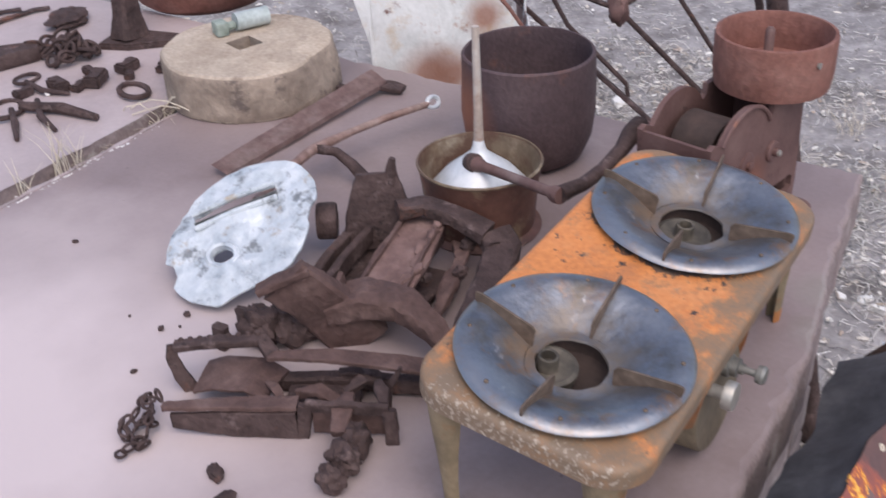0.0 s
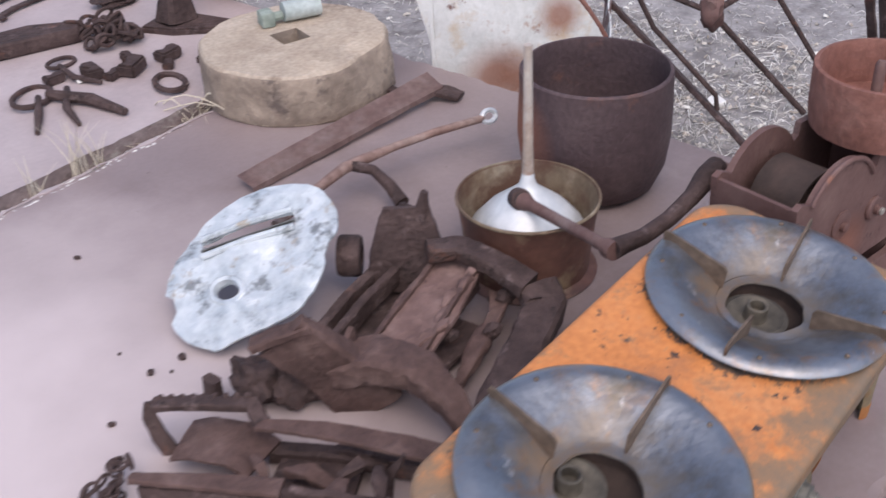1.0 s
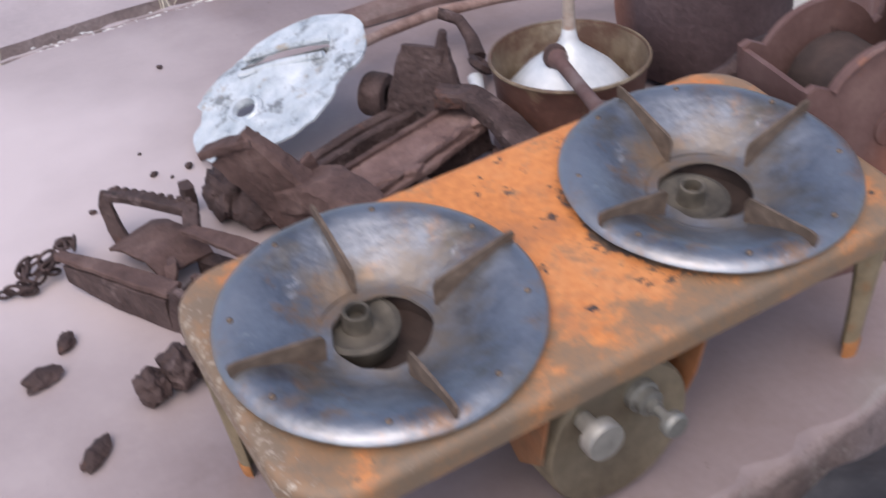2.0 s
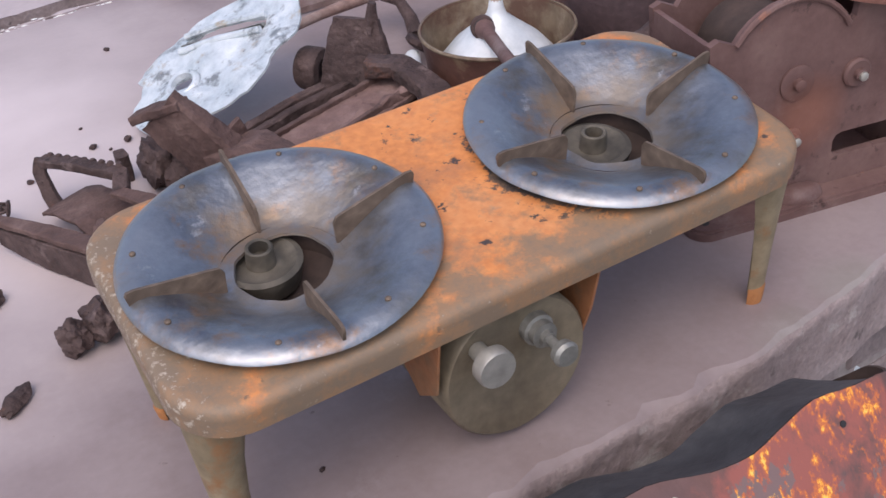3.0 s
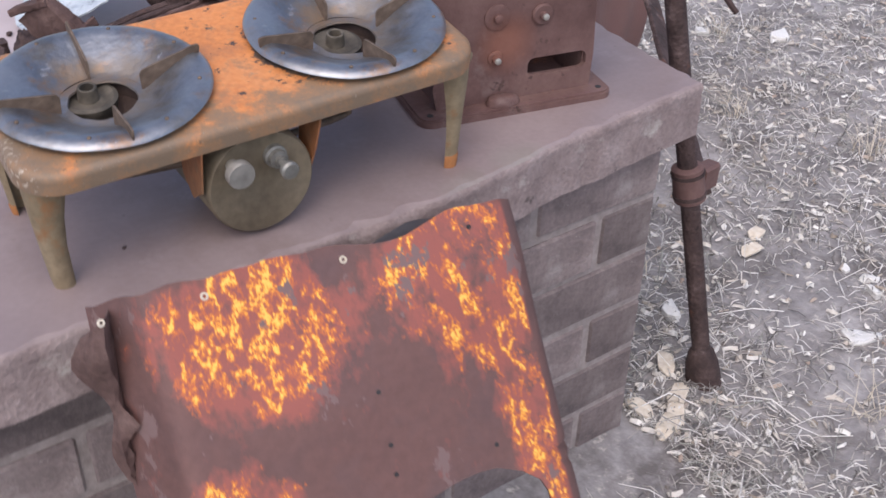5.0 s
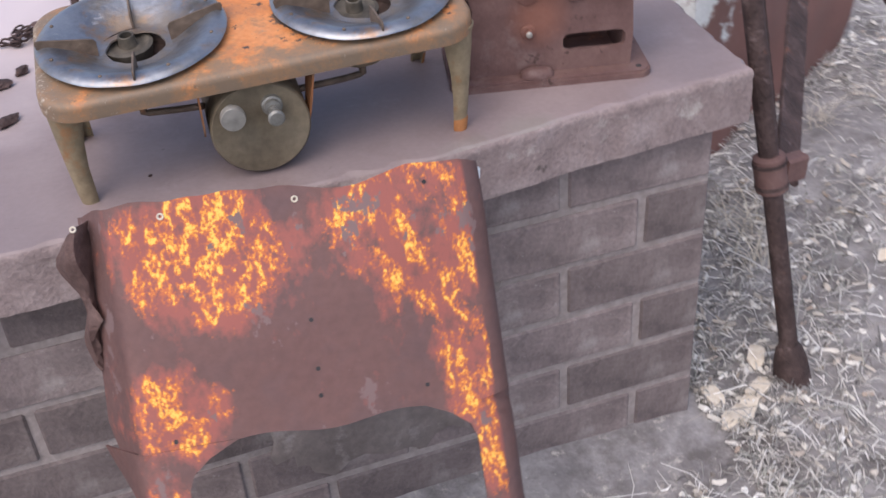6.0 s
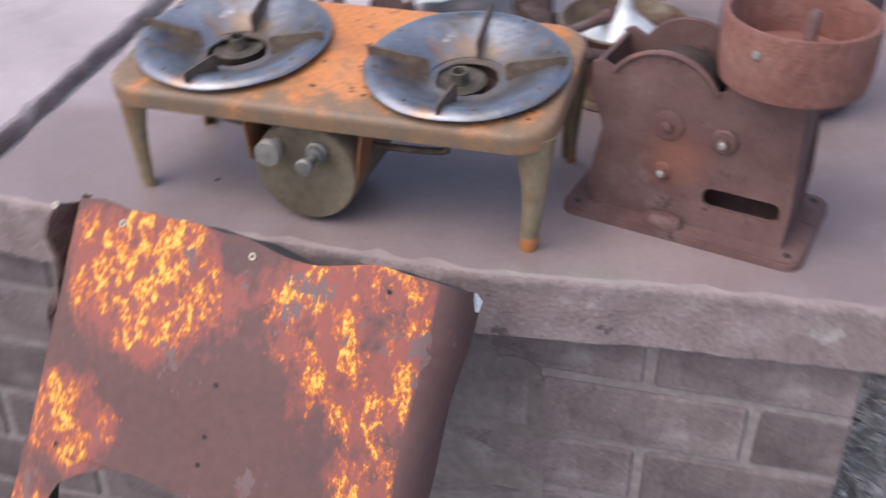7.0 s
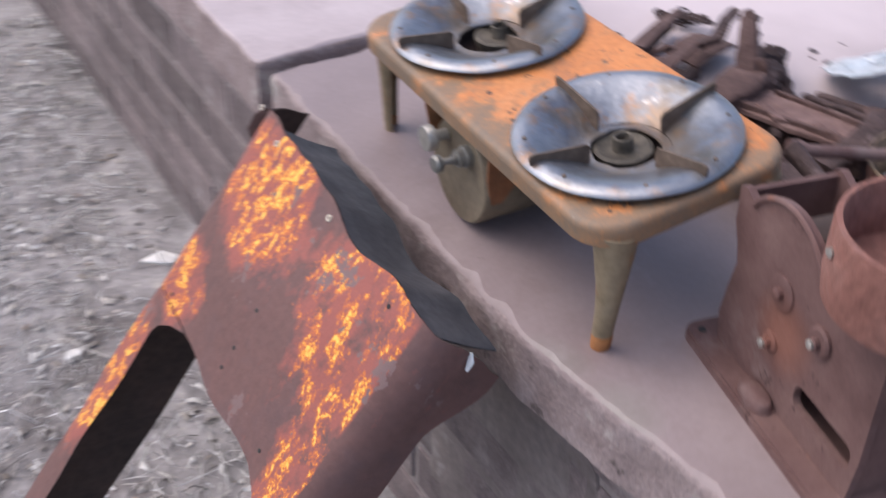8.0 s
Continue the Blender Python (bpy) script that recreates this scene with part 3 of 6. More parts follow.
def dish(cx, cy, turn, nozzle):
    m = TOP @ Matrix.Translation((cx, cy, 0.012))
    bm = bmesh.new()
    upper = [(0.037, -0.024), (0.042, -0.0245), (0.047, -0.0242), (0.053, -0.0215), (0.06, -0.0172), (0.07, -0.0115), (0.082, -0.0055), (0.092, -0.001), (0.1, 0.0018), (0.107, 0.002), (0.1135, 0.0), (0.1172, -0.0026)]
    prof = upper + [(0.1178, -0.0038)] + [(r - 0.0008, z - 0.002) for r, z in reversed(upper)]
    lathe(bm, prof, 72, closed=True)
    for v in bm.verts:
        rr_ = math.hypot(v.co.x, v.co.y)
        wav = 1 + (0.07 * noise.noise(Vector((v.co.x * 60, v.co.y * 60, cx * 9))) if rr_ < 0.044 else 0.0)
        v.co = (v.co.x * wav, v.co.y * wav, v.co.z + 0.0016 * noise.noise(Vector((v.co.x * 22, v.co.y * 22, cx * 9))))
    d = part("burner_dish", bm, "dish", stove, "blued steel burner dish with rusty centre")
    d.matrix_local = m
    for k in range(4):
        bm = bmesh.new()
        out = [(0.045, -0.0255), (0.044, -0.006), (0.047, -0.001), (0.053, 0.0005), (0.108, 0.0115), (0.1135, 0.0112), (0.115, 0.008), (0.1135, -0.0005), (0.1, 0.0012), (0.092, -0.0017), (0.082, -0.0062), (0.07, -0.0122), (0.06, -0.0179), (0.053, -0.0222)]
        prism(bm, out, -0.0012, 0.0012, m=Matrix(((1, 0, 0, 0), (0, 0, 1, 0), (0, 1, 0, 0), (0, 0, 0, 1))))
        f = part("pot_support", bm, "fin", d, "rusty thin pot support fin")
        f.matrix_local = pose(0, 0, 0, 0, 0, turn + 90 * k + (3, -2, 2, -3)[k])
    bm = bmesh.new()
    lathe(bm, [(0, -0.03), (0.028, -0.03), (0.031, -0.016), (0.0315, -0.012), (0.027, -0.0105), (0.02, -0.014), (0.0115, -0.014), (0.0105, 0.001), (0.0095, 0.002), (0.0075, 0.001), (0.0075, -0.009), (0, -0.009)], 32, Matrix.Translation((*nozzle, -0.0185)))
    part("burner_nozzle", bm, "soot", d, "sooty brass burner nozzle")
    # cup coloured near black to give the gap round the nozzle its shade
    bm = bmesh.new()
    lathe(bm, [(0, -0.075), (0.012, -0.075), (0.028, -0.062), (0.04, -0.05), (0.046, -0.04), (0.047, -0.024), (0.043, -0.045), (0.03, -0.052), (0, -0.054)], 36)
    part("burner_cup", bm, "dark_in", d, "near-black burner cup below the tray")
    for k in range(8):
        a = radians(20 + 45 * k)
        bm = bmesh.new()
        lathe(bm, [(0, 0.0036), (0.0016, 0.0034), (0.0024, 0.0026), (0.0024, 0.0005)], 8, Matrix.Translation((0.1035 * math.cos(a), 0.1035 * math.sin(a), 0)))
        part("rivet", bm, "fin", d)


M["fin"] = mat("sooty_rust", [(0.095, 0.07, 0.053), (0.145, 0.106, 0.08), (0.205, 0.15, 0.112)], 22, 0.65, 0.25, bump=0.3, patches=[((0.34, 0.15, 0.07), 20, 0.6, 0.7)])
dish(-0.1455, 0.001, 0, (-0.009, 0.022))
dish(0.1455, -0.003, 3, (-0.011, 0.004))

bm = bmesh.new()
lathe(bm, [(0, -0.066), (0.05, -0.067), (0.06, -0.069), (0.0625, -0.066), (0.0625, 0.055), (0.06, 0.06), (0, 0.062)], 48, pose(-0.019, -0.034, 0.0685, 90) @ pose(0, 0, 0, 180))
tank = part("fuel_tank", bm, "tank", stove, "dull olive brass drum-shaped fuel tank")
bm = bmesh.new()
lathe(bm, [(0, 0.0), (0.007, 0.0), (0.007, 0.016), (0.0152, 0.018), (0.0155, 0.026), (0.0145, 0.029), (0, 0.0295)], 28, pose(-0.052, -0.102, 0.1005, 90))
part("filler_cap", bm, "knob", tank, "dull nickel filler cap")
bm = bmesh.new()
lathe(bm, [(0, 0), (0.013, 0), (0.013, 0.008), (0.0105, 0.009), (0.0105, 0.016), (0.006, 0.017), (0.006, 0.022), (0.004, 0.022), (0.004, 0.034), (0.0095, 0.036), (0.0105, 0.042), (0.0085, 0.045), (0, 0.0455)], 24, pose(-0.002, -0.1, 0.0985, 90))
part("pump_knob", bm, "dull", tank, "dull grey brass pump knob")
bm = bmesh.new()
prism(bm, [(-0.055, 0.15), (0.02, 0.15), (0.012, 0.075), (-0.012, 0.055), (-0.04, 0.075)], -0.001, 0.001, m=Matrix(((0, 0, 1, -0.087), (1, 0, 0, -0.062), (0, 1, 0, 0), (0, 0, 0, 1))))
part("tank_bracket", bm, "bracket", stove, "orange-brown triangular tank bracket")
bm = bmesh.new()
prism(bm, [(-0.036, 0.15), (0.02, 0.15), (0.008, 0.075), (-0.006, 0.052), (-0.02, 0.052), (-0.03, 0.09)], -0.0012, 0.0012, m=Matrix(((0.0, 0.16, 0.99, 0.033), (1, 0, 0, -0.075), (0, 1, 0, 0.004), (0, 0, 0, 1))))
part("tank_bracket", bm, "bracket", stove, "narrow orange-brown tank bracket")
for sx in (-1, 1):
    xc = -0.155 if sx < 0 else 0.128
    bm = bmesh.new()
    tube(bm, [(-0.019 + sx * 0.045, -0.045, 0.082), (xc * 0.8, -0.034, 0.08), (xc - sx * 0.006, -0.03, 0.08), (xc, -0.03, 0.082), (xc, -0.03, 0.098)], [0.0045, 0.0045, 0.0045, 0.005, 0.005], 10)
    pipe_ = part("fuel_pipe", bm, "fin", stove, "thin brown fuel pipe")
    bm = bmesh.new()
    lathe(bm, [(0, 0), (0.008, 0), (0.014, 0.004), (0.03, 0.012), (0.034, 0.018), (0.034, 0.03), (0.03, 0.034), (0, 0.034)], 28, pose(xc, -0.022, 0.088))
    part("jet_cup", bm, "tank", pipe_, "shallow dull brass cup under the burner")

# ---- grinder ----
grinder = thing("hand_grinder", pose(0.412, 0.065, 0, 0, 0, -10.5), "brown cast iron hand grinder with round red hopper", "grinder")
bm = bmesh.new()
prism(bm, rounded(0.285, 0.165, 0.02), 0, 0.011)
bmesh.ops.bevel(bm, geom=[e for e in bm.edges if all(v.co.z > 0.0105 for v in e.verts)], offset=0.003, segments=2, affect="EDGES")
base = part("base_plate", bm, "rust_iron", grinder, "cast iron base plate with bolt holes")
# holes are solid black discs, the shade inside put in as colour
for x, y in ((-0.125, -0.066), (0.125, -0.066), (-0.125, 0.066), (0.125, 0.066)):
    bm = bmesh.new()
    lathe(bm, [(0, 0.0118), (0.0042, 0.0118), (0.0042, 0.0105)], 12, Matrix.Translation((x, y, 0)))
    part("bolt_hole", bm, "black", base)
XZ = Matrix(((1, 0, 0, 0), (0, 0, 1, 0), (0, 1, 0, 0), (0, 0, 0, 1)))
arch = [(-0.04 + 0.068 * math.cos(radians(a)), 0.148 + 0.068 * math.sin(radians(a))) for a in range(28, 150, 10)]
outline = [(-0.112, 0.011), (0.115, 0.011), (0.118, 0.06), (0.113, 0.2), (0.03, 0.2), (0.028, 0.185)] + arch + [(-0.115, 0.192), (-0.124, 0.188), (-0.122, 0.15), (-0.112, 0.13), (-0.106, 0.11), (-0.112, 0.08), (-0.118, 0.04)]
slot = [(0.019, 0.046), (0.019, 0.058), (0.0225, 0.0635), (0.028, 0.0655), (0.098, 0.0655), (0.1035, 0.0635), (0.107, 0.058), (0.107, 0.046), (0.1035, 0.042), (0.098, 0.04), (0.028, 0.04), (0.0225, 0.042)]
for y, label in ((-0.052, "arched cast iron front plate with a slot"), (0.05, "arched cast iron back plate")):
    bm = bmesh.new()
    prism(bm, outline, y - 0.004, y + 0.004, holes=(slot,), m=XZ)
    part("side_plate", bm, "rust_iron", grinder, label, smooth=30)
bm = bmesh.new()
box(bm, 0.105, 0.113, -0.048, 0.046, 0.011, 0.198, 0.002)
part("end_plate", bm, "rust_iron", grinder)
bm = bmesh.new()
prism(bm, [(-0.123, 0.186), (-0.123, 0.15), (-0.108, 0.115), (-0.108, 0.011), (-0.103, 0.011), (-0.103, 0.117), (-0.117, 0.15), (-0.117, 0.186)], -0.048, 0.046, m=XZ)
part("end_plate", bm, "rust_iron", grinder)
# wheel's near-black colour stands for shade between the plates
bm = bmesh.new()
lathe(bm, [(0, -0.035), (0.012, -0.035), (0.026, -0.016), (0.036, -0.018), (0.043, -0.03), (0.046, -0.03), (0.046, 0.03), (0.043, 0.03), (0.036, 0.018), (0.026, 0.016), (0.012, 0.035), (0, 0.035)], 40, pose(-0.04, 0, 0.145, 90))
part("fly_wheel", bm, "dark_in", grinder, "rusted wheel darkened for the shaded gap between the plates")
bm = bmesh.new()
lathe(bm, [(0.066, 0.0), (0.075, 0.0), (0.078, 0.02), (0.0785, 0.066), (0.0775, 0.07), (0.073, 0.0705), (0.071, 0.066), (0.069, 0.02), (0.0, 0.012), (0, 0.004), (0.06, 0.004)], 56, pose(0.086, -0.018, 0.202) @ Matrix.Scale(1.03, 4), closed=True)
hopper = part("hopper", bm, "rust_red", grinder, "round red-brown hopper ring")
bm = bmesh.new()
tube(bm, [(0.095, -0.004, 0.21), (0.095, -0.004, 0.268), (0.096, -0.004, 0.273)], [0.007, 0.0065, 0.004], 12)
part("hopper_post", bm, "rust_iron", hopper)
for x, z, r, h in ((-0.03, 0.132, 0.018, 0.003), (0.035, 0.128, 0.015, 0.005), (-0.03, 0.074, 0.011, 0.003)):
    bm = bmesh.new()
    lathe(bm, [(r, 0), (r, h * 0.6), (r * 0.85, h), (0.006, h), (0.006, h + 0.005), (0.0045, h + 0.006), (0, h + 0.006)], 24, pose(x, -0.056, z, 90))
    bolt = part("bolt", bm, "rust_iron", grinder, "rusted bolt and washer")
    if x > 0 or z < 0.1:
        bm = bmesh.new()
        lathe(bm, [(0.0045, h + 0.005), (0.0045, h + 0.0085), (0.003, h + 0.0095), (0, h + 0.0095)], 12, pose(x, -0.056, z, 90))
        part("screw_end", bm, "knob", bolt, "bright worn screw end")
bm = bmesh.new()
lathe(bm, [(0, 0), (0.004, 0), (0.0045, 0.003), (0.0, 0.004)], 10, pose(0.06, -0.0945, 0.252, 90))
part("screw", bm, "knob", hopper, "bright screw head")
gi = grinder.matrix_world.inverted()
bm = bmesh.new()
lathe(bm, [(0, 0), (0.022, 0), (0.024, 0.006), (0.024, 0.024), (0.018, 0.03), (0.01, 0.031), (0.01, 0.062), (0, 0.063)], 24, pose(-0.04, 0.054, 0.145, -90))
part("shaft_hub", bm, "rust_iron", grinder)
arm = [gi @ Vector(p) for p in ((0.382, 0.172, 0.15), (0.355, 0.172, 0.15), (0.325, 0.173, 0.138), (0.28, 0.178, 0.128), (0.235, 0.184, 0.126), (0.205, 0.19, 0.13), (0.187, 0.194, 0.131))]
bm = bmesh.new()
tube(bm, arm, [0.015, 0.014, 0.0105, 0.0095, 0.0095, 0.0105, 0.012], 12)
crank = part("crank_arm", bm, "rust", grinder, "curved rusted crank arm")
bm = bmesh.new()
g0, g1 = gi @ Vector((0.185, 0.19, 0.131)), gi @ Vector((0.248, 0.362, 0.108))
tube(bm, [g0, g0.lerp(g1, 0.06), g0.lerp(g1, 0.12), g0.lerp(g1, 0.5), g0.lerp(g1, 0.86), g0.lerp(g1, 0.93), g1], [0.0115, 0.012, 0.0075, 0.007, 0.0075, 0.0115, 0.0125], 14)
grip = part("crank_grip", bm, "rust_iron", grinder, "round crank handle grip")
out_ = gi.to_3x3() @ Vector((-0.55, -0.76, 0.35))
bm = bmesh.new()
tube(bm, [g1 - out_ * 0.006, g1 - out_ * 0.004, g1 + out_ * 0.011, g1 + out_ * 0.0125], [0.011, 0.0135, 0.0135, 0.012], 18)
part("grip_eye", bm, "rust", grip, "dark round eye at the end of the handle")
# bore is a black disc that paints in the dark of the opening
bm = bmesh.new()
tube(bm, [g1 + out_ * 0.012, g1 + out_ * 0.0128], [0.009, 0.009], 14)
part("grip_bore", bm, "black", grip)

bm = bmesh.new()
tube(bm, [(x, -0.057, z) for x, z in arch], 0.0032, 8)
part("arch_bead", bm, "rust_iron", grinder, "raised bead along the arch")

bm = bmesh.new()
lathe(bm, [(0, 0.012), (0.012, 0.012), (0.019, 0.009), (0.022, 0.003), (0.022, 0.0)], 24, pose(-0.02, -0.066, 0.0112) @ Matrix.Diagonal((1.1, 0.6, 1, 1)))
part("foot_lug", bm, "rust_iron", grinder, "rounded lug on the base plate")

# ---- pot, can, funnel ----
pot = thing("iron_pot", pose(0.499, 0.412, 0), "round rusted brown iron pot standing on the slab", "pot")
bm = bmesh.new()
lathe(bm, [(0, 0), (0.07, 0), (0.086, 0.012), (0.098, 0.045), (0.103, 0.09), (0.1025, 0.13), (0.101, 0.165), (0.1005, 0.194), (0.0985, 0.1965), (0.0955, 0.1965), (0.0945, 0.192), (0.0955, 0.165), (0.098, 0.13), (0.097, 0.09), (0.092, 0.045), (0.07, 0.012), (0, 0.008)], 64)
for v in bm.verts:
    v.co = (v.co.x * 1.03, v.co.y * 1.03, v.co.z * 0.9)
rough_up(bm, 0.0014, 18)
part("body", bm, "pot", pot, "rusted brown cast iron pot body")
bm = bmesh.new()
lathe(bm, [(0, 0.075), (0.05, 0.08), (0.099, 0.076)], 40)
rough_up(bm, 0.006, 30)
part("rust_crust", bm, "black", pot, "dark crust inside the pot")

can = thing("enamel_can", pose(0.266, 0.361, 0), "brown enamel can with a chipped cream rim on the slab", "can")
bm = bmesh.new()
lathe(bm, [(0, 0.004), (0.074, 0.004), (0.086, 0.0), (0.088, 0.0025), (0.077, 0.008), (0.079, 0.03), (0.0835, 0.075), (0.087, 0.099), (0.089, 0.1025), (0.0885, 0.1045), (0.086, 0.104), (0.082, 0.075), (0.0775, 0.03), (0.074, 0.01), (0, 0.008)], 64)
part("body", bm, "can", can)
bm = bmesh.new()
lathe(bm, [(0.0865, 0.1025), (0.089, 0.1022), (0.0898, 0.1042), (0.0888, 0.1062), (0.0865, 0.106)], 64, closed=True)
part("rim", bm, "cream", can, "chipped cream enamel rim")
bm = bmesh.new()
lathe(bm, [(0.074, 0.0105), (0.0768, 0.03), (0.0813, 0.075), (0.0856, 0.1035)], 64)
part("lining", bm, "cream", can, "stained cream enamel lining")

funnel = thing("metal_funnel", pose(0.2665, 0.362, 0.012), "galvanised funnel turned upside down inside the can", "funnel")
bm = bmesh.new()
lathe(bm, [(0.072, 0.045), (0.07, 0.052), (0.05, 0.075), (0.025, 0.095), (0.012, 0.106), (0.009, 0.114), (0.007, 0.125), (0.0055, 0.128), (0.01, 0.104), (0.024, 0.092), (0.049, 0.072), (0.068, 0.05)], 40, closed=True)
part("cone", bm, "galv", funnel)
bm = bmesh.new()
tube(bm, [(0, 0, 0.12), (0, 0, 0.16), (-0.002, -0.001, 0.22), (-0.003, -0.001, 0.29)], [0.0075, 0.0065, 0.0058, 0.005], 12)
part("spout", bm, "spout", funnel, "long spout, rusty towards its tip")
bm = bmesh.new()
lathe(bm, [(0, 0), (0.06, 0), (0.071, 0.046), (0.0, 0.046)], 24)
part("collar", bm, "galv", funnel)

# ---- enamel lid ----
lid = thing("enamel_plate", Matrix.Translation((-0.041, 0.576, 0.047)) @ Euler((0, -math.atan(0.47), 0)).to_matrix().to_4x4(), "chipped white oval enamel plate leaning on rusted iron", "plate")
rim = []
for k in range(72):
    a = 2 * math.pi * k / 72
    x, y = 0.047 + 0.122 * math.cos(a), 0.104 * math.sin(a)
    w = 1 + 0.02 * noise.noise(Vector((3 * math.cos(a), 3 * math.sin(a), 0))) + 0.012 * noise.noise(Vector((14 * math.cos(a), 14 * math.sin(a), 4)))
    w += 0.02 * noise.noise(Vector((30 * math.cos(a), 30 * math.sin(a), 9)))
    if 2.44 < a < 2.64:
        w *= 0.91
    if 3.5 < a < 4.5:
        w *= 1 - 0.1 * math.sin((a - 3.5) * math.pi)
    if 4.5 < a < 5.7:
        w *= 1 - 0.09 * math.sin((a - 4.5) / 1.2 * math.pi)
    if 5.1 < a < 5.35:
        w *= 0.955
    rim.append((0.05 + (x - 0.05) * w, y * w))
A, B = Vector((0.034, 0.078)), Vector((0.12, -0.008))
d = (B - A).normalized()
n2 = Vector((-d.y, d.x)) * 0.0095
slot = [tuple(p) for p in (A - n2, B - n2, B + n2, A + n2)]
bm = bmesh.new()
prism(bm, rim, -0.0025, 0.0, holes=(ring(0, 0, 0.0125, 20, 0.016), slot))
for _ in range(4):
    bmesh.ops.subdivide_edges(bm, edges=[e for e in bm.edges if e.calc_length() > 0.014], cuts=1)
    bmesh.ops.triangulate(bm, faces=[f for f in bm.faces if len(f.verts) > 4])
for v in bm.verts:
    v.co.z += 0.009 * noise.noise(Vector((v.co.x * 20, v.co.y * 18, 2))) + 0.0024 * noise.noise(Vector((v.co.x * 70, v.co.y * 70, 2))) - 0.35 * max(0.0, math.hypot((v.co.x - 0.05) / 1.15, v.co.y) - 0.085) ** 1.0 * 0.5
part("plate", bm, "enamel", lid)
bm = bmesh.new()
lathe(bm, [(0.0125, -0.003), (0.0145, 0.004), (0.0185, 0.005), (0.022, 0.001), (0.02, -0.001)], 28, pose(0, 0, 0) @ Matrix.Diagonal((1, 1.28, 1, 1)))
part("hole_collar", bm, "enamel", lid, "raised rim round the hole")
for off in (-0.0135, 0.0135):
    bm = bmesh.new()
    o = Vector((-d.y, d.x)) * off
    tube(bm, [(A.x + o.x, A.y + o.y, 0.0005), (A.x + o.x + d.x * 0.06, A.y + o.y + d.y * 0.06, 0.004), (B.x + o.x, B.y + o.y, 0.0005)], 0.0046, 8)
    part("slot_lip", bm, "enamel", lid, "raised lip of the slot")
# strip added under the slot so that it reads as shaded grey
bm = bmesh.new()
tube(bm, [(A.x, A.y, -0.005), (B.x, B.y, -0.005)], [0.009, 0.009], 8, flat=0.3)
part("slot_shade", bm, "dull", lid, "added grey strip that stands for shade in the slot")

# ---- grindstone and fitting ----
stone = thing("grindstone", pose(0.493, 0.988, 0), "round pale sandstone grindstone with a square hole on the slab", "grindstone")
bm = bmesh.new()
seg = 96
hole = [(0.0, 0.036), (-0.036, 0.0), (0.0, -0.036), (0.036, 0.0)]
hole = [(x * math.cos(0.5) - y * math.sin(0.5), 0.012 + x * math.sin(0.5) + y * math.cos(0.5)) for x, y in hole]


def stone_r(a, z):
    r = 0.161 + 0.004 * noise.noise(Vector((2 * math.cos(a), 2 * math.sin(a), z * 9))) + 0.0018 * noise.noise(Vector((14 * math.cos(a), 14 * math.sin(a), z * 90)))
    chip = math.exp(-((a - 4.95) / 0.5) ** 2)
    return r - 0.02 * chip * max(0.0, (z - 0.03) / 0.05) - 0.012 * max(0.0, noise.noise(Vector((5 * math.cos(a), 5 * math.sin(a), z * 30 + 4)))) ** 1.5 * 0.8


rows = []
for z in (0.0, 0.005, 0.02, 0.04, 0.06, 0.075, 0.082, 0.086):
    inset = {0.0: 0.004, 0.082: 0.002, 0.086: 0.006}.get(z, 0.0)
    rows.append([bm.verts.new(((stone_r(2 * math.pi * k / seg, z) - inset) * math.cos(2 * math.pi * k / seg), (stone_r(2 * math.pi * k / seg, z) - inset) * math.sin(2 * math.pi * k / seg), z)) for k in range(seg)])
for a, b in zip(rows, rows[1:]):
    for k in range(seg):
        bm.faces.new((a[k], a[(k + 1) % seg], b[(k + 1) % seg], b[k]))
hv = [bm.verts.new((x, y, 0.086)) for x, y in hole]
edges = [bm.edges.get((rows[-1][k], rows[-1][(k + 1) % seg])) for k in range(seg)] + [bm.edges.new((hv[k], hv[(k + 1) % 4])) for k in range(4)]
bmesh.ops.triangle_fill(bm, use_beauty=True, edges=edges)
hb = [bm.verts.new((x, y, 0.02)) for x, y in hole]
for k in range(4):
    bm.faces.new((hv[k], hv[(k + 1) % 4], hb[(k + 1) % 4], hb[k]))
bm.faces.new(hb)
bm.faces.new(rows[0][::-1])
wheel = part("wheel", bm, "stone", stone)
# side faces take the darker, rougher sandstone
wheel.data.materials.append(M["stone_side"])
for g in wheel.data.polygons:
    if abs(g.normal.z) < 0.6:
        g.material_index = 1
fit_ = thing("hose_fitting", pose(0.54, 1.048, 0.0865, 0, 0, -26), "grey-green corroded pipe fitting lying on the grindstone", "fitting")
bm = bmesh.new()
tube(bm, [(-0.01, 0, 0.018), (0.055, 0, 0.018)], [0.017, 0.017], 18)
part("sleeve", bm, "fitting", fit_, "pale grey-green sleeve")
bm = bmesh.new()
tube(bm, [(-0.012, 0, 0.013), (-0.03, 0, 0.012)], [0.008, 0.009], 8)
box(bm, -0.052, -0.028, -0.016, 0.016, 0.0, 0.026, 0.004)
part("nut", bm, "green", fit_, "green corroded nut")


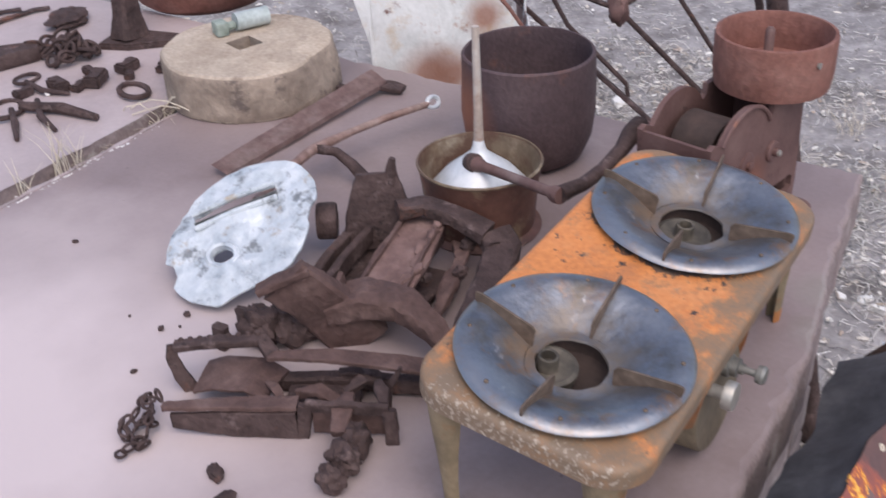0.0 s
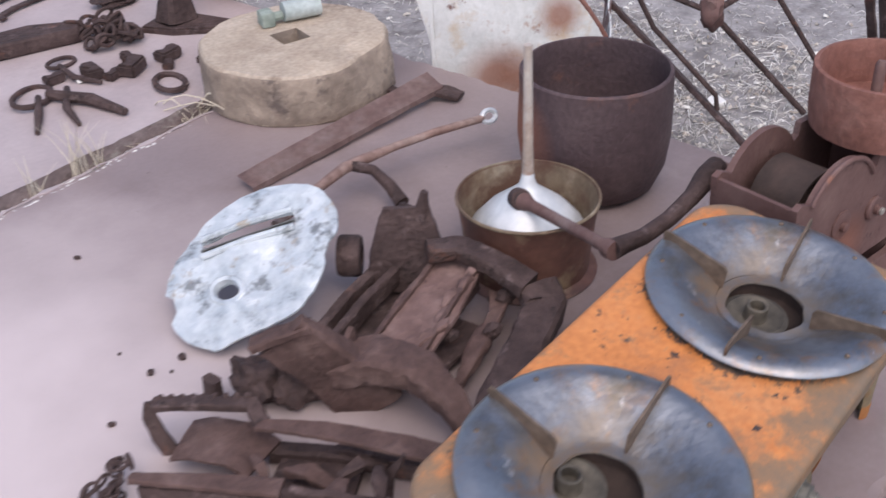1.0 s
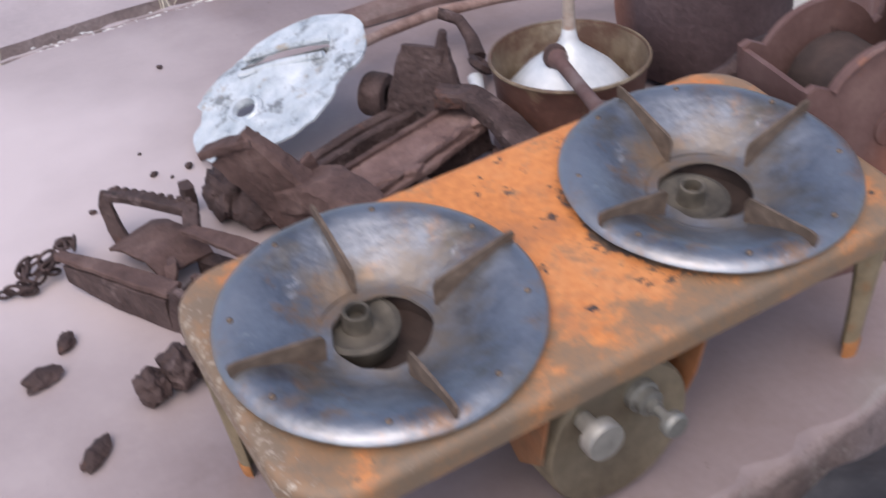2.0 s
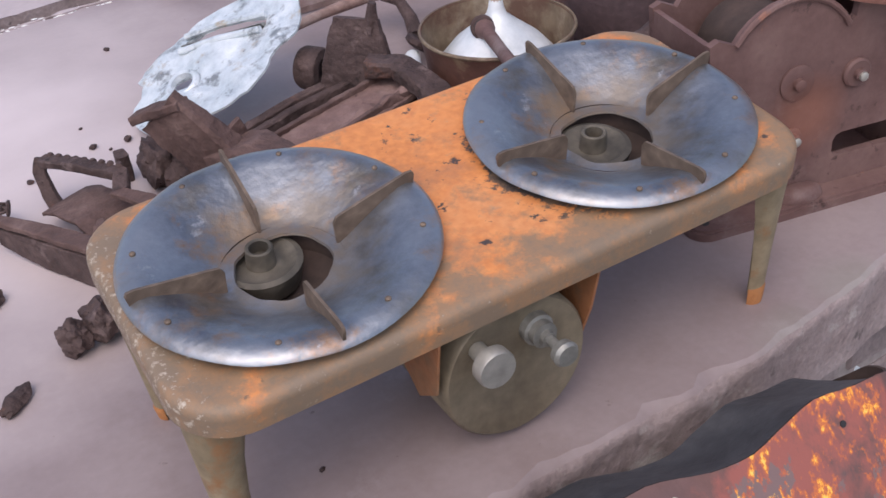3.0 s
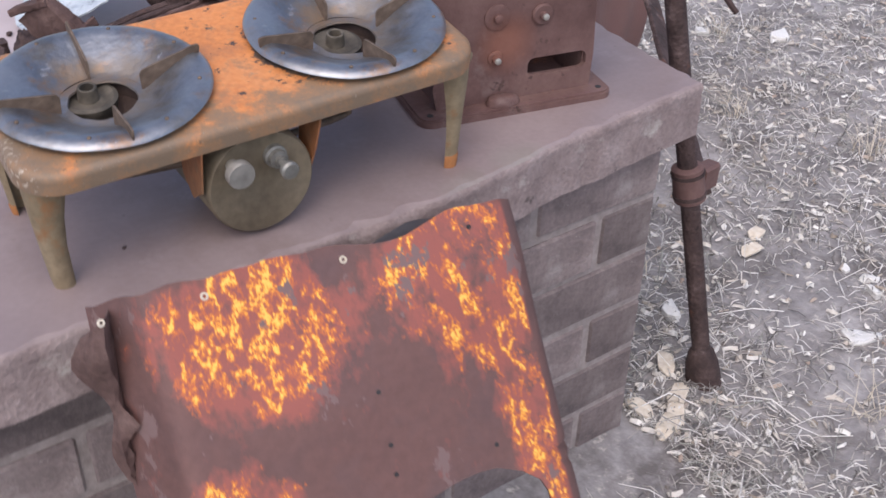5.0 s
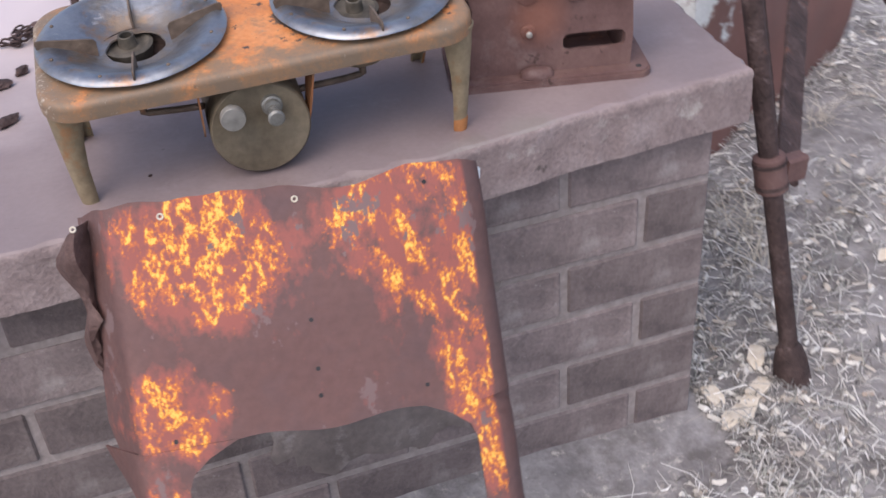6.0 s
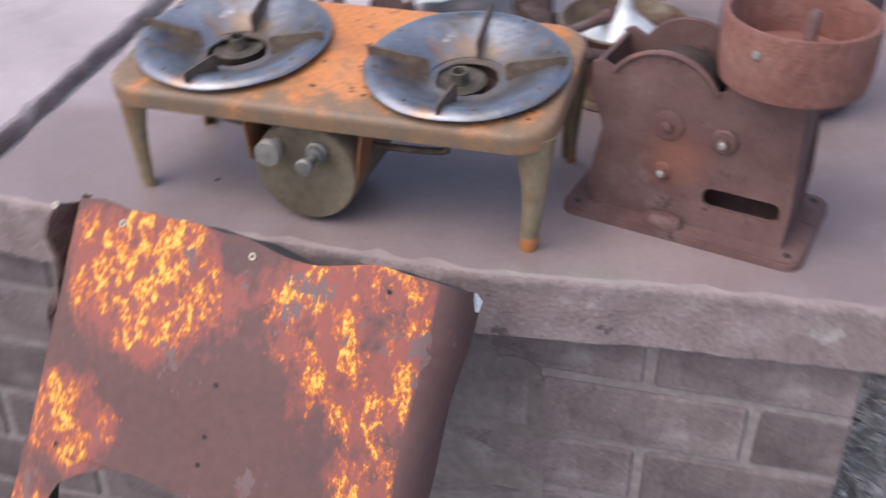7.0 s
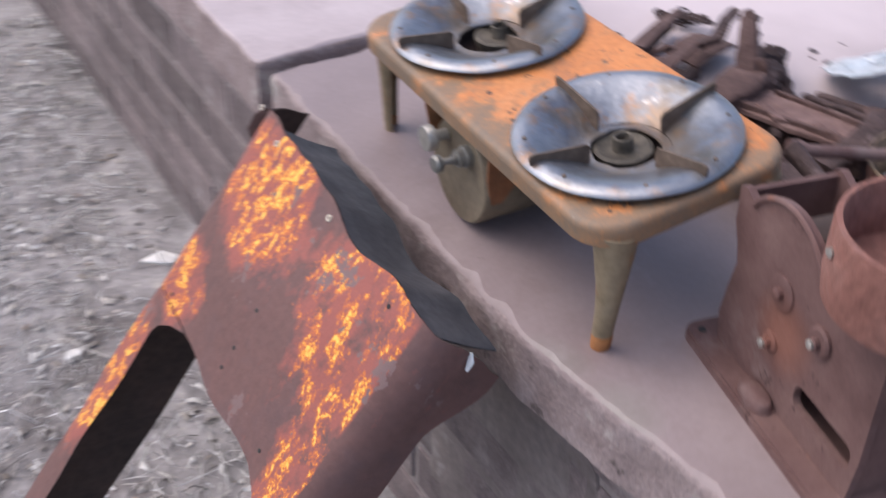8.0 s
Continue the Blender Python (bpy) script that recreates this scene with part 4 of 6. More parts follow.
# ---- rusted iron on the slab ----
def beam(bm, pts, w, h, up=(0, 0, 1), worn=0.0015, step=0.006, seed=0.0):
    """A bar of section w (across) by h (along up) through pts, with worn edges and a scaly surface. w and h: one value or one for each point."""
    pts = [Vector(p) for p in pts]
    ws = list(w) if isinstance(w, (list, tuple)) else [w] * len(pts)
    hs = list(h) if isinstance(h, (list, tuple)) else [h] * len(pts)
    line = []
    for k in range(len(pts) - 1):
        n = max(1, int((pts[k + 1] - pts[k]).length / step))
        for j in range(n):
            f = j / n
            line.append((pts[k].lerp(pts[k + 1], f), ws[k] + (ws[k + 1] - ws[k]) * f, hs[k] + (hs[k + 1] - hs[k]) * f))
    line.append((pts[-1], ws[-1], hs[-1]))
    rings = []
    for i, (p, a, b) in enumerate(line):
        d = (line[min(i + 1, len(line) - 1)][0] - line[max(i - 1, 0)][0]).normalized()
        side = d.cross(Vector(up)).normalized()
        u = side.cross(d).normalized()
        c = min(a, b) * 0.16
        ring_ = []
        corners = [(a / 2, -b / 2 + c), (a / 2, b / 2 - c), (a / 2 - c, b / 2), (-a / 2 + c, b / 2), (-a / 2, b / 2 - c), (-a / 2, -b / 2 + c), (-a / 2 + c, -b / 2), (a / 2 - c, -b / 2)]
        fine_ = []
        for k in range(8):
            (x0, y0), (x1, y1) = corners[k], corners[(k + 1) % 8]
            fine_ += [(x0 + (x1 - x0) * j / 3, y0 + (y1 - y0) * j / 3) for j in range(3)] if k % 2 == 0 else [(x0, y0)]
        for x, y in fine_:
            q = p + side * x + u * y
            q += 0.6 * worn * Vector(noise.noise_vector(q * 85 + Vector((seed, 0, seed)))) + 0.6 * worn * Vector(noise.noise_vector(q * 30 + Vector((0, seed, 0)))) + 0.35 * worn * Vector(noise.noise_vector(q * 190))
            ring_.append(bm.verts.new(q))
        rings.append(ring_)
    for a, b in zip(rings, rings[1:]):
        n = len(a)
        for k in range(n):
            bm.faces.new((a[k], a[(k + 1) % n], b[(k + 1) % n], b[k]))
    bm.faces.new(rings[0][::-1])
    bm.faces.new(rings[-1])
    return bm


def lump(bm, centre, size, seed=0.0, sub=2):
    """A rough rusted lump."""
    sub = min(sub + 1, 4)
    r = bmesh.ops.create_icosphere(bm, subdivisions=sub, radius=1.0)
    for v in r["verts"]:
        n = v.co.normalized()
        k = 1 + 0.35 * noise.noise(n * 1.7 + Vector((seed, 0, 0))) + 0.15 * noise.noise(n * 5 + Vector((0, seed, 0))) + 0.07 * noise.noise(n * 11 + Vector((0, seed, 3)))
        v.co = Vector(centre) + Vector((n.x * size[0], n.y * size[1], n.z * size[2])) * k
    return bm


def link(bm, centre, length, width, r, m):
    """One oval chain link in the xy plane of m."""
    n, pts = 16, []
    for k in range(n + 1):
        a = 2 * math.pi * k / n
        pts.append(m @ Vector((length / 2 * math.cos(a), width / 2 * math.sin(a), 0)) + Vector(centre))
    return tube(bm, pts, r, 6, caps=False)


frame_ = thing("rusted_machine_frame", pose(0, 0, 0), "broken rusted iron machine frame lying on the slab", "machine part")
bm = bmesh.new()
beam(bm, [(-0.02, 0.335, 0.05), (0.06, 0.355, 0.057), (0.148, 0.377, 0.063)], [0.07, 0.076, 0.06], 0.008, worn=0.0012)
part("ribbed_plate", bm, "plate_rust", frame_, "reddish flaking plate")
for off, z, wd in ((-0.032, 0.058, 0.006), (0.031, 0.058, 0.006)):
    bm = bmesh.new()
    beam(bm, [(-0.015, 0.336 - off, z - 0.004), (0.148, 0.377 - off * 0.8, z + 0.009)], wd, 0.014, seed=off * 90, worn=0.0018)
    part("rib", bm, "rust_brown", frame_)
for k in range(7):
    f = k / 6
    bm = bmesh.new()
    x, y, z = -0.01 + 0.145 * f, 0.312 + 0.035 * f + 0.004 * math.sin(k * 2.1), 0.052 + 0.014 * f
    beam(bm, [(x - 0.018, y, z), (x, y - 0.004 * math.sin(k), z + 0.004), (x + 0.02, y + 0.006, z + 0.001)], [0.006, 0.012, 0.005], [0.006, 0.012 + 0.004 * math.sin(k * 1.7), 0.005], worn=0.004, seed=k * 2.3)
    part("flaking_edge", bm, "plate_rust", frame_, "ragged flaking edge of the plate")
for k, (y0, z, w) in enumerate(((0.466, 0.03, 0.012), (0.44, 0.034, 0.011))):
    bm = bmesh.new()
    beam(bm, [(-0.02, y0 - 0.012, z - 0.01), (0.05, y0 + 0.0, z), (0.15, y0 + 0.006, z + 0.012)], w, 0.026, seed=k * 7.0)
    part("rail", bm, "rust", frame_)
bm = bmesh.new()
beam(bm, [(0.0, 0.42, 0.008), (0.15, 0.43, 0.012)], 0.1, 0.008)
part("bed_plate", bm, "rust", frame_)
bm = bmesh.new()
beam(bm, [(-0.02, 0.345, 0.02), (0.1, 0.355, 0.03), (0.155, 0.36, 0.042)], [0.012, 0.014, 0.012], 0.03, seed=4)
part("rail", bm, "rust", frame_)
# upright horn at the near end, with a lip and a round lug
bm = bmesh.new()
beam(bm, [(-0.045, 0.352, 0.0), (-0.07, 0.368, 0.045), (-0.098, 0.386, 0.086), (-0.118, 0.4, 0.11)], [0.08, 0.07, 0.066, 0.07], [0.042, 0.034, 0.024, 0.014], up=(0.69, 0.68, 0.21), worn=0.003)
horn = part("horn", bm, "rust_brown", frame_, "upright bent horn with a lip")
bm = bmesh.new()
beam(bm, [(-0.138, 0.425, 0.097), (-0.12, 0.402, 0.111), (-0.098, 0.374, 0.122)], [0.02, 0.024, 0.02], 0.01, worn=0.002)
part("lip", bm, "rust_brown", horn)
bm = bmesh.new()
beam(bm, [(-0.03, 0.372, 0.0), (-0.045, 0.37, 0.045), (-0.06, 0.366, 0.085)], [0.012, 0.01, 0.006], 0.03, up=(1, 0.3, 0))
part("web", bm, "rust_brown", horn)
bm = bmesh.new()
lump(bm, (-0.118, 0.45, 0.026), (0.02, 0.03, 0.03), 2.0, 3)
lump(bm, (-0.085, 0.42, 0.022), (0.034, 0.034, 0.028), 5.0, 3)
part("lug", bm, "rust", frame_, "rounded scaly lug")
bm = bmesh.new()
beam(bm, [(-0.15, 0.487, 0.0), (-0.15, 0.485, 0.034)], 0.02, 0.014, up=(1, 0, 0))
part("stub", bm, "rust", frame_)
# arm that curves towards the stove
bm = bmesh.new()
beam(bm, [(-0.07, 0.375, 0.05), (-0.045, 0.335, 0.062), (-0.032, 0.29, 0.06), (-0.036, 0.245, 0.042), (-0.045, 0.21, 0.018)], [0.05, 0.056, 0.046, 0.034, 0.02], [0.034, 0.034, 0.028, 0.022, 0.014], worn=0.003)
part("curved_arm", bm, "rust_brown", frame_, "curved scaly arm")
# yoke at the far end
bm = bmesh.new()
beam(bm, [(0.122, 0.433, 0.02), (0.125, 0.437, 0.065), (0.129, 0.44, 0.1), (0.131, 0.442, 0.126)], [0.11, 0.092, 0.072, 0.056], [0.02, 0.017, 0.012, 0.008], up=(-0.75, -0.555, 0.13), worn=0.0024)
yoke = part("yoke", bm, "rust", frame_, "upright yoke of the frame")
bm = bmesh.new()
beam(bm, [(0.142, 0.428, 0.112), (0.145, 0.423, 0.147)], [0.018, 0.008], [0.014, 0.007], up=(1, 0, 0))
part("prong", bm, "rust", yoke)
bm = bmesh.new()
beam(bm, [(0.12, 0.402, 0.085), (0.146, 0.376, 0.086), (0.156, 0.33, 0.076), (0.158, 0.284, 0.062)], [0.03, 0.032, 0.032, 0.036], [0.02, 0.018, 0.018, 0.022], worn=0.0024)
part("shoulder", bm, "rust", frame_, "broad bent shoulder")
bm = bmesh.new()
lathe(bm, [(0, -0.014), (0.024, -0.014), (0.026, -0.01), (0.026, 0.01), (0.024, 0.014), (0.014, 0.015), (0.013, 0.006), (0, 0.006)], 24, pose(0.098, 0.508, 0.05, 90, 0, 35))
part("boss", bm, "rust", frame_, "round boss with a bore")
bm = bmesh.new()
beam(bm, [(0.168, 0.28, 0.058), (0.158, 0.26, 0.046), (0.1, 0.242, 0.038), (0.0, 0.214, 0.03), (-0.025, 0.206, 0.022)], [0.05, 0.046, 0.044, 0.042, 0.03], [0.024, 0.026, 0.024, 0.024, 0.02], worn=0.0026)
part("side_rail", bm, "rust", frame_, "broad scaly side rail")
bm = bmesh.new()
beam(bm, [(0.155, 0.322, 0.035), (0.12, 0.304, 0.034), (0.07, 0.29, 0.03), (0.012, 0.273, 0.02)], [0.03, 0.016, 0.024, 0.012], [0.016, 0.01, 0.016, 0.01], worn=0.004)
part("ragged_bar", bm, "rust_brown", frame_, "ragged flaking bar")
for x, y, z, s_, sd in ((0.09, 0.285, 0.05, 0.012, 1), (0.15, 0.31, 0.052, 0.014, 4), (0.05, 0.312, 0.055, 0.009, 8), (0.155, 0.3, 0.075, 0.01, 6)):
    bm = bmesh.new()
    lump(bm, (x, y, z - 0.01), (s_, s_ * 0.7, s_ * 0.7), sd, 2)
    part("rust_knob", bm, "rust", frame_)
bm = bmesh.new()
beam(bm, [(0.02, 0.33, 0.012), (0.11, 0.335, 0.014)], 0.05, 0.008)
part("web_plate", bm, "rust", frame_)
for k in range(9):
    a = random.random()
    bm = bmesh.new()
    lump(bm, (0, 0, 0.0035), (0.004 + 0.006 * random.random(), 0.004, 0.0035), k * 3.1, 1)
    solid("rust_flake", bm, "rust", pose(0.14 + 0.09 * random.random(), 0.41 + 0.07 * (random.random() - 0.5), 0, 0, 0, 360 * a), "small dark rust flake lying on the slab", "flake", group="rust flakes")

trap = thing("jaw_trap", pose(0, 0, 0), "rusted iron jaw trap with a chain lying on the slab", "trap")
bm = bmesh.new()
beam(bm, [(-0.232, 0.478, 0.057), (-0.205, 0.437, 0.061), (-0.172, 0.395, 0.058), (-0.18, 0.372, 0.05)], 0.017, [0.009, 0.01, 0.01, 0.012], worn=0.0012)
jaw = part("jaw", bm, "rust", trap, "toothed upper jaw")
for k in range(9):
    bm = bmesh.new()
    p = Vector((-0.229, 0.471, 0.062)).lerp(Vector((-0.176, 0.398, 0.065)), k / 8)
    lathe(bm, [(0.0042, 0), (0.003, 0.003), (0, 0.0045)], 6, Matrix.Translation(p + Vector((0.006, 0.004, -0.001))))
    part("tooth", bm, "rust", jaw)
bm = bmesh.new()
beam(bm, [(-0.233, 0.48, 0.06), (-0.238, 0.478, 0.045), (-0.236, 0.47, 0.02), (-0.232, 0.46, 0.0)], [0.012, 0.014, 0.017, 0.018], 0.006, up=(0.6, 0.8, 0))
part("jaw_foot", bm, "rust", trap)
bm = bmesh.new()
beam(bm, [(-0.226, 0.448, 0.02), (-0.216, 0.425, 0.028), (-0.201, 0.385, 0.03), (-0.196, 0.358, 0.022)], [0.06, 0.064, 0.064, 0.06], 0.004, worn=0.0012)
part("treadle_plate", bm, "rust_brown", trap, "flat square trigger plate")
bm = bmesh.new()
beam(bm, [(-0.186, 0.374, 0.052), (-0.155, 0.31, 0.056), (-0.12, 0.235, 0.05), (-0.098, 0.185, 0.045)], [0.014, 0.022, 0.028, 0.026], 0.006, worn=0.0012)
part("spring", bm, "rust_brown", trap, "long flat spring")
bm = bmesh.new()
beam(bm, [(-0.176, 0.37, 0.01), (-0.14, 0.3, 0.014), (-0.1, 0.215, 0.012)], 0.018, 0.02)
part("lower_bar", bm, "rust", trap)
bm = bmesh.new()
beam(bm, [(-0.302, 0.432, 0.036), (-0.262, 0.362, 0.04), (-0.226, 0.3, 0.04)], [0.012, 0.02, 0.022], 0.007, worn=0.0014)
base_ = part("base_angle", bm, "rust_brown", trap, "angle iron base bar")
bm = bmesh.new()
beam(bm, [(-0.3, 0.424, 0.018), (-0.27, 0.36, 0.018), (-0.236, 0.296, 0.018)], 0.005, [0.02, 0.034, 0.036], worn=0.001)
part("flange", bm, "rust", base_)
bm = bmesh.new()
for a, b in (((-0.232, 0.292, 0), (-0.228, 0.288, 0.044)), ((-0.228, 0.288, 0.044), (-0.186, 0.205, 0.042)), ((-0.186, 0.205, 0.042), (-0.19, 0.2, 0))):
    beam(bm, [a, b], 0.015, 0.008, up=(0.87, 0.45, 0.2), worn=0.002)
part("bow", bm, "rust", trap, "thick scaly bow round the end")
bm = bmesh.new()
beam(bm, [(-0.222, 0.284, 0.02), (-0.182, 0.21, 0.02)], 0.004, 0.034)
part("end_plate", bm, "rust_brown", trap)
bm = bmesh.new()
lump(bm, (-0.282, 0.212, 0.016), (0.015, 0.016, 0.016), 1.0, 3)
lump(bm, (-0.256, 0.216, 0.022), (0.017, 0.018, 0.018), 3.0, 3)
lump(bm, (-0.228, 0.222, 0.02), (0.022, 0.016, 0.02), 6.0, 3)
part("swivel", bm, "rust", trap, "crusted swivel nut")
bm = bmesh.new()
beam(bm, [(-0.152, 0.236, 0.012), (-0.15, 0.23, 0.04), (-0.143, 0.216, 0.068)], [0.016, 0.01, 0.004], 0.004, up=(1, 0, 0))
part("catch", bm, "rust", trap)
bm = bmesh.new()
beam(bm, [(-0.2, 0.34, 0.012), (-0.16, 0.265, 0.012)], 0.05, 0.006)
part("bottom_plate", bm, "rust", trap)
for k, (x, y, z, ln, w, a, tip) in enumerate(((-0.19, 0.3, 0.03, 0.05, 0.02, 110, 0.01), (-0.155, 0.262, 0.036, 0.045, 0.016, 160, 0.012), (-0.21, 0.25, 0.038, 0.06, 0.026, 25, 0.006), (-0.13, 0.285, 0.024, 0.05, 0.022, 115, 0.008), (-0.215, 0.34, 0.034, 0.04, 0.012, 70, 0.012), (-0.17, 0.225, 0.046, 0.034, 0.018, 45, 0.004))):
    bm = bmesh.new()
    c_, s_ = math.cos(radians(a)), math.sin(radians(a))
    beam(bm, [(x - c_ * ln / 2, y - s_ * ln / 2, z - tip), (x, y, z + 0.004), (x + c_ * ln / 2, y + s_ * ln / 2, z - tip * 0.3)], [w * 0.6, w, w * 0.5], [0.01, 0.006, 0.012], worn=0.003, seed=k * 3.0)
    part("broken_plate", bm, "rust" if k % 2 else "rust_brown", trap)
for k in range(26):
    f = k / 25
    bm = bmesh.new()
    p = Vector((-0.288, 0.468, 0.014)).lerp(Vector((-0.35, 0.445, 0.004)), f) + Vector((0.013 * math.sin(k * 2.3), 0.015 * math.cos(k * 1.9), 0.012 * abs(math.sin(k * 1.3)) * (1 - 0.6 * f)))
    link(bm, p, 0.017, 0.011, 0.0019, pose(0, 0, 0, 70 * (k % 2) + 12 * math.sin(k), 18 * math.sin(k * 2.0), 210 + 40 * math.sin(k * 1.7)))
    part("chain_link", bm, "rust", trap)

# ---- angle bar and rod ----
bm = bmesh.new()
a, b = Vector((0.192, 0.818, 0.001)), Vector((0.592, 0.79, 0.026))
d = (b - a).normalized()
side = Vector((d.y, -d.x, 0))
for k, (w, z) in enumerate(((0.05, 0.0),)):
    vs = [bm.verts.new(p) for p in (a + Vector((0, 0, 0.017)), b + Vector((0, 0, 0.012)), b + side * 0.035 - Vector((0, 0, 0.004)), a + side * 0.035 + Vector((0, 0, 0.009)))]
    bm.faces.new(vs)
    ws = [bm.verts.new(p) for p in (b + side * 0.036 - Vector((0, 0, 0.012)), a + side * 0.036 + Vector((0, 0, 0.0005)))]
    bm.faces.new((vs[3], vs[2], ws[0], ws[1]))
bmesh.ops.solidify(bm, geom=bm.faces[:], thickness=0.004)
bmesh.ops.subdivide_edges(bm, edges=[e for e in bm.edges if e.calc_length() > 0.1], cuts=20)
rough_up(bm, 0.0012, 30)
bar = thing("angle_iron", pose(0, 0, 0), "long red-rusted angle iron lying on the slab", "angle iron")
part("bar", bm, "angle", bar)
bm = bmesh.new()
beam(bm, [(0.572, 0.782, 0.018), (0.592, 0.752, 0.012), (0.598, 0.725, 0.008)], [0.03, 0.036, 0.026], [0.012, 0.01, 0.008])
part("end_bracket", bm, "rust", bar)
bm = bmesh.new()
beam(bm, [(0.545, 0.8, 0.008), (0.56, 0.86, 0.006), (0.58, 0.9, 0.006)], 0.02, 0.01)
solid("iron_strip", bm, "rust", pose(0, 0, 0), "short dark rusted iron strip beside the grindstone", "strip")
rod = thing("branched_rod", pose(0, 0, 0), "branched rusty iron rod lying across the slab", "rod")
bm = bmesh.new()
tube(bm, [(0.1, 0.64, 0.045), (0.18, 0.655, 0.048), (0.255, 0.664, 0.05), (0.275, 0.662, 0.05), (0.345, 0.648, 0.05), (0.41, 0.628, 0.051), (0.49, 0.598, 0.05)], [0.007, 0.0068, 0.0085, 0.0085, 0.0062, 0.0062, 0.0058], 10)
part("stem", bm, "rod", rod)
bm = bmesh.new()
tube(bm, [(0.268, 0.662, 0.05), (0.284, 0.635, 0.044), (0.283, 0.605, 0.03), (0.274, 0.575, 0.016)], [0.008, 0.0075, 0.009, 0.011], 10)
part("branch", bm, "rust", rod)
bm = bmesh.new()
link(bm, (0.5, 0.595, 0.05), 0.026, 0.018, 0.004, pose(0, 0, 0, 60, 0, -10))
part("eye", bm, "galv", rod, "pale metal eye at the end")
bm = bmesh.new()
link(bm, (0.262, 0.548, 0.02), 0.05, 0.026, 0.006, pose(0, 0, 0, 35, 20, 60))
part("clevis", bm, "rust", rod)
bm = bmesh.new()
tube(bm, [(0.245, 0.535, 0.012), (0.236, 0.515, 0.006), (0.225, 0.505, 0.004)], [0.01, 0.009, 0.004], 10)
part("tip", bm, "galv", rod, "pale worn tip")

# ---- scrap on the back slab ----
Z2 = 0.006
vise = thing("iron_post", pose(0.55, 1.36, Z2), "dark iron post with a flat foot on the back slab", "post")
bm = bmesh.new()
prism(bm, [(-0.07, 0.035), (-0.045, -0.03), (0.02, -0.1), (0.06, -0.085), (0.04, 0.0), (0.02, 0.06)], 0, 0.012)
bmesh.ops.bevel(bm, geom=[e for e in bm.edges if all(v.co.z > 0.011 for v in e.verts)], offset=0.004, segments=2, affect="EDGES")
part("foot", bm, "rust", vise)
bm = bmesh.new()
beam(bm, [(-0.005, 0.005, 0.012), (0.0, 0.008, 0.06), (0.01, 0.012, 0.14), (0.015, 0.015, 0.4)], [0.07, 0.05, 0.042, 0.042], [0.06, 0.04, 0.036, 0.036], up=(0, 1, 0))
part("shaft", bm, "rust", vise)
bm = bmesh.new()
lathe(bm, [(0, 0), (0.13, 0), (0.15, 0.015), (0.168, 0.07), (0.172, 0.14), (0.168, 0.2), (0.162, 0.2), (0.165, 0.14), (0.16, 0.07), (0.14, 0.02), (0, 0.012)], 56)
basin = thing("iron_basin", pose(0.83, 1.42, Z2), "large dark red iron basin on the back slab", "basin")
part("bowl", bm, "rust_red", basin)
bm = bmesh.new()
lathe(bm, [(0.161, 0.194), (0.17, 0.194), (0.1725, 0.199), (0.17, 0.204), (0.161, 0.204)], 56, closed=True)
part("rim", bm, "rust", basin, "dark rolled rim")
bm = bmesh.new()
prism(bm, [(-0.1, -0.03), (0.09, -0.035), (0.11, 0.0), (0.02, 0.04), (-0.09, 0.035)], 0, 0.03)
bmesh.ops.bevel(bm, geom=bm.edges[:], offset=0.004, segments=1, affect="EDGES")
solid("iron_bracket", bm, "rust", pose(0.31, 1.51, Z2, 0, 0, -18), "flat dark rusted iron bracket", "bracket")
for p, r, n in (((0.48, 1.67, 0.012), 0.1, 5), ((0.42, 1.72, 0.012), 0.12, 5)):
    bm = bmesh.new()
    beam(bm, [Vector(p) + Vector((r * math.cos(t) * 1.2, r * 0.35 * math.sin(t), 0)) for t in (0.1, 0.7, 1.4, 2.2, 2.9, 3.4)], 0.014, 0.006)
    solid("bent_strap", bm, "rust", pose(0, 0, 0), "bent rusted iron strap", "strap", group="straps")
bm = bmesh.new()
lump(bm, (0, 0, 0.012), (0.06, 0.04, 0.012), 3.3, 3)
solid("rusted_plate", bm, "rust", pose(0.56, 1.57, Z2, 0, 0, 30), "flat rusted plate with an irregular outline", "plate")
heap = thing("chain", pose(0.42, 1.42, Z2), "heap of small rusted chain links on the back slab", "chain")
for k in range(34):
    bm = bmesh.new()
    link(bm, (0.085 * (random.random() - 0.5), 0.13 * (random.random() - 0.5), 0.008 + 0.024 * random.random()), 0.034, 0.02, 0.0038, pose(0, 0, 0, 80 * random.random(), 60 * random.random(), 360 * random.random()))
    part("chain_link", bm, "rust", heap)
bm = bmesh.new()
link(bm, (0, 0, 0.006), 0.085, 0.05, 0.0055, pose(0, 0, 0, 4, 3, 0))
solid("iron_ring", bm, "rust", pose(0.357, 1.162, Z2, 0, 0, 62), "oval rusted iron ring lying on the back slab", "ring")
for x, y, s, a in ((0.43, 1.255, 0.026, 10), (0.405, 1.225, 0.016, 50), (0.355, 1.262, 0.03, 30), (0.3, 1.305, 0.026, 80), (0.32, 1.27, 0.018, 20), (0.462, 1.193, 0.02, 40), (0.25, 1.34, 0.02, 0), (0.38, 1.31, 0.018, 70)):
    bm = bmesh.new()
    prism(bm, [(-s, -s * 0.6), (s * 0.8, -s * 0.7), (s, s * 0.3), (s * 0.3, s * 0.5), (-s * 0.2, s * 0.2), (-s * 0.8, s * 0.7)], 0, s * 0.8)
    bmesh.ops.bevel(bm, geom=bm.edges[:], offset=s * 0.15, segments=2, affect="EDGES")
    solid("iron_scrap", bm, "rust", pose(x, y, Z2, 0, 0, a), "angular piece of rusted iron scrap", "scrap", group="scrap pieces")
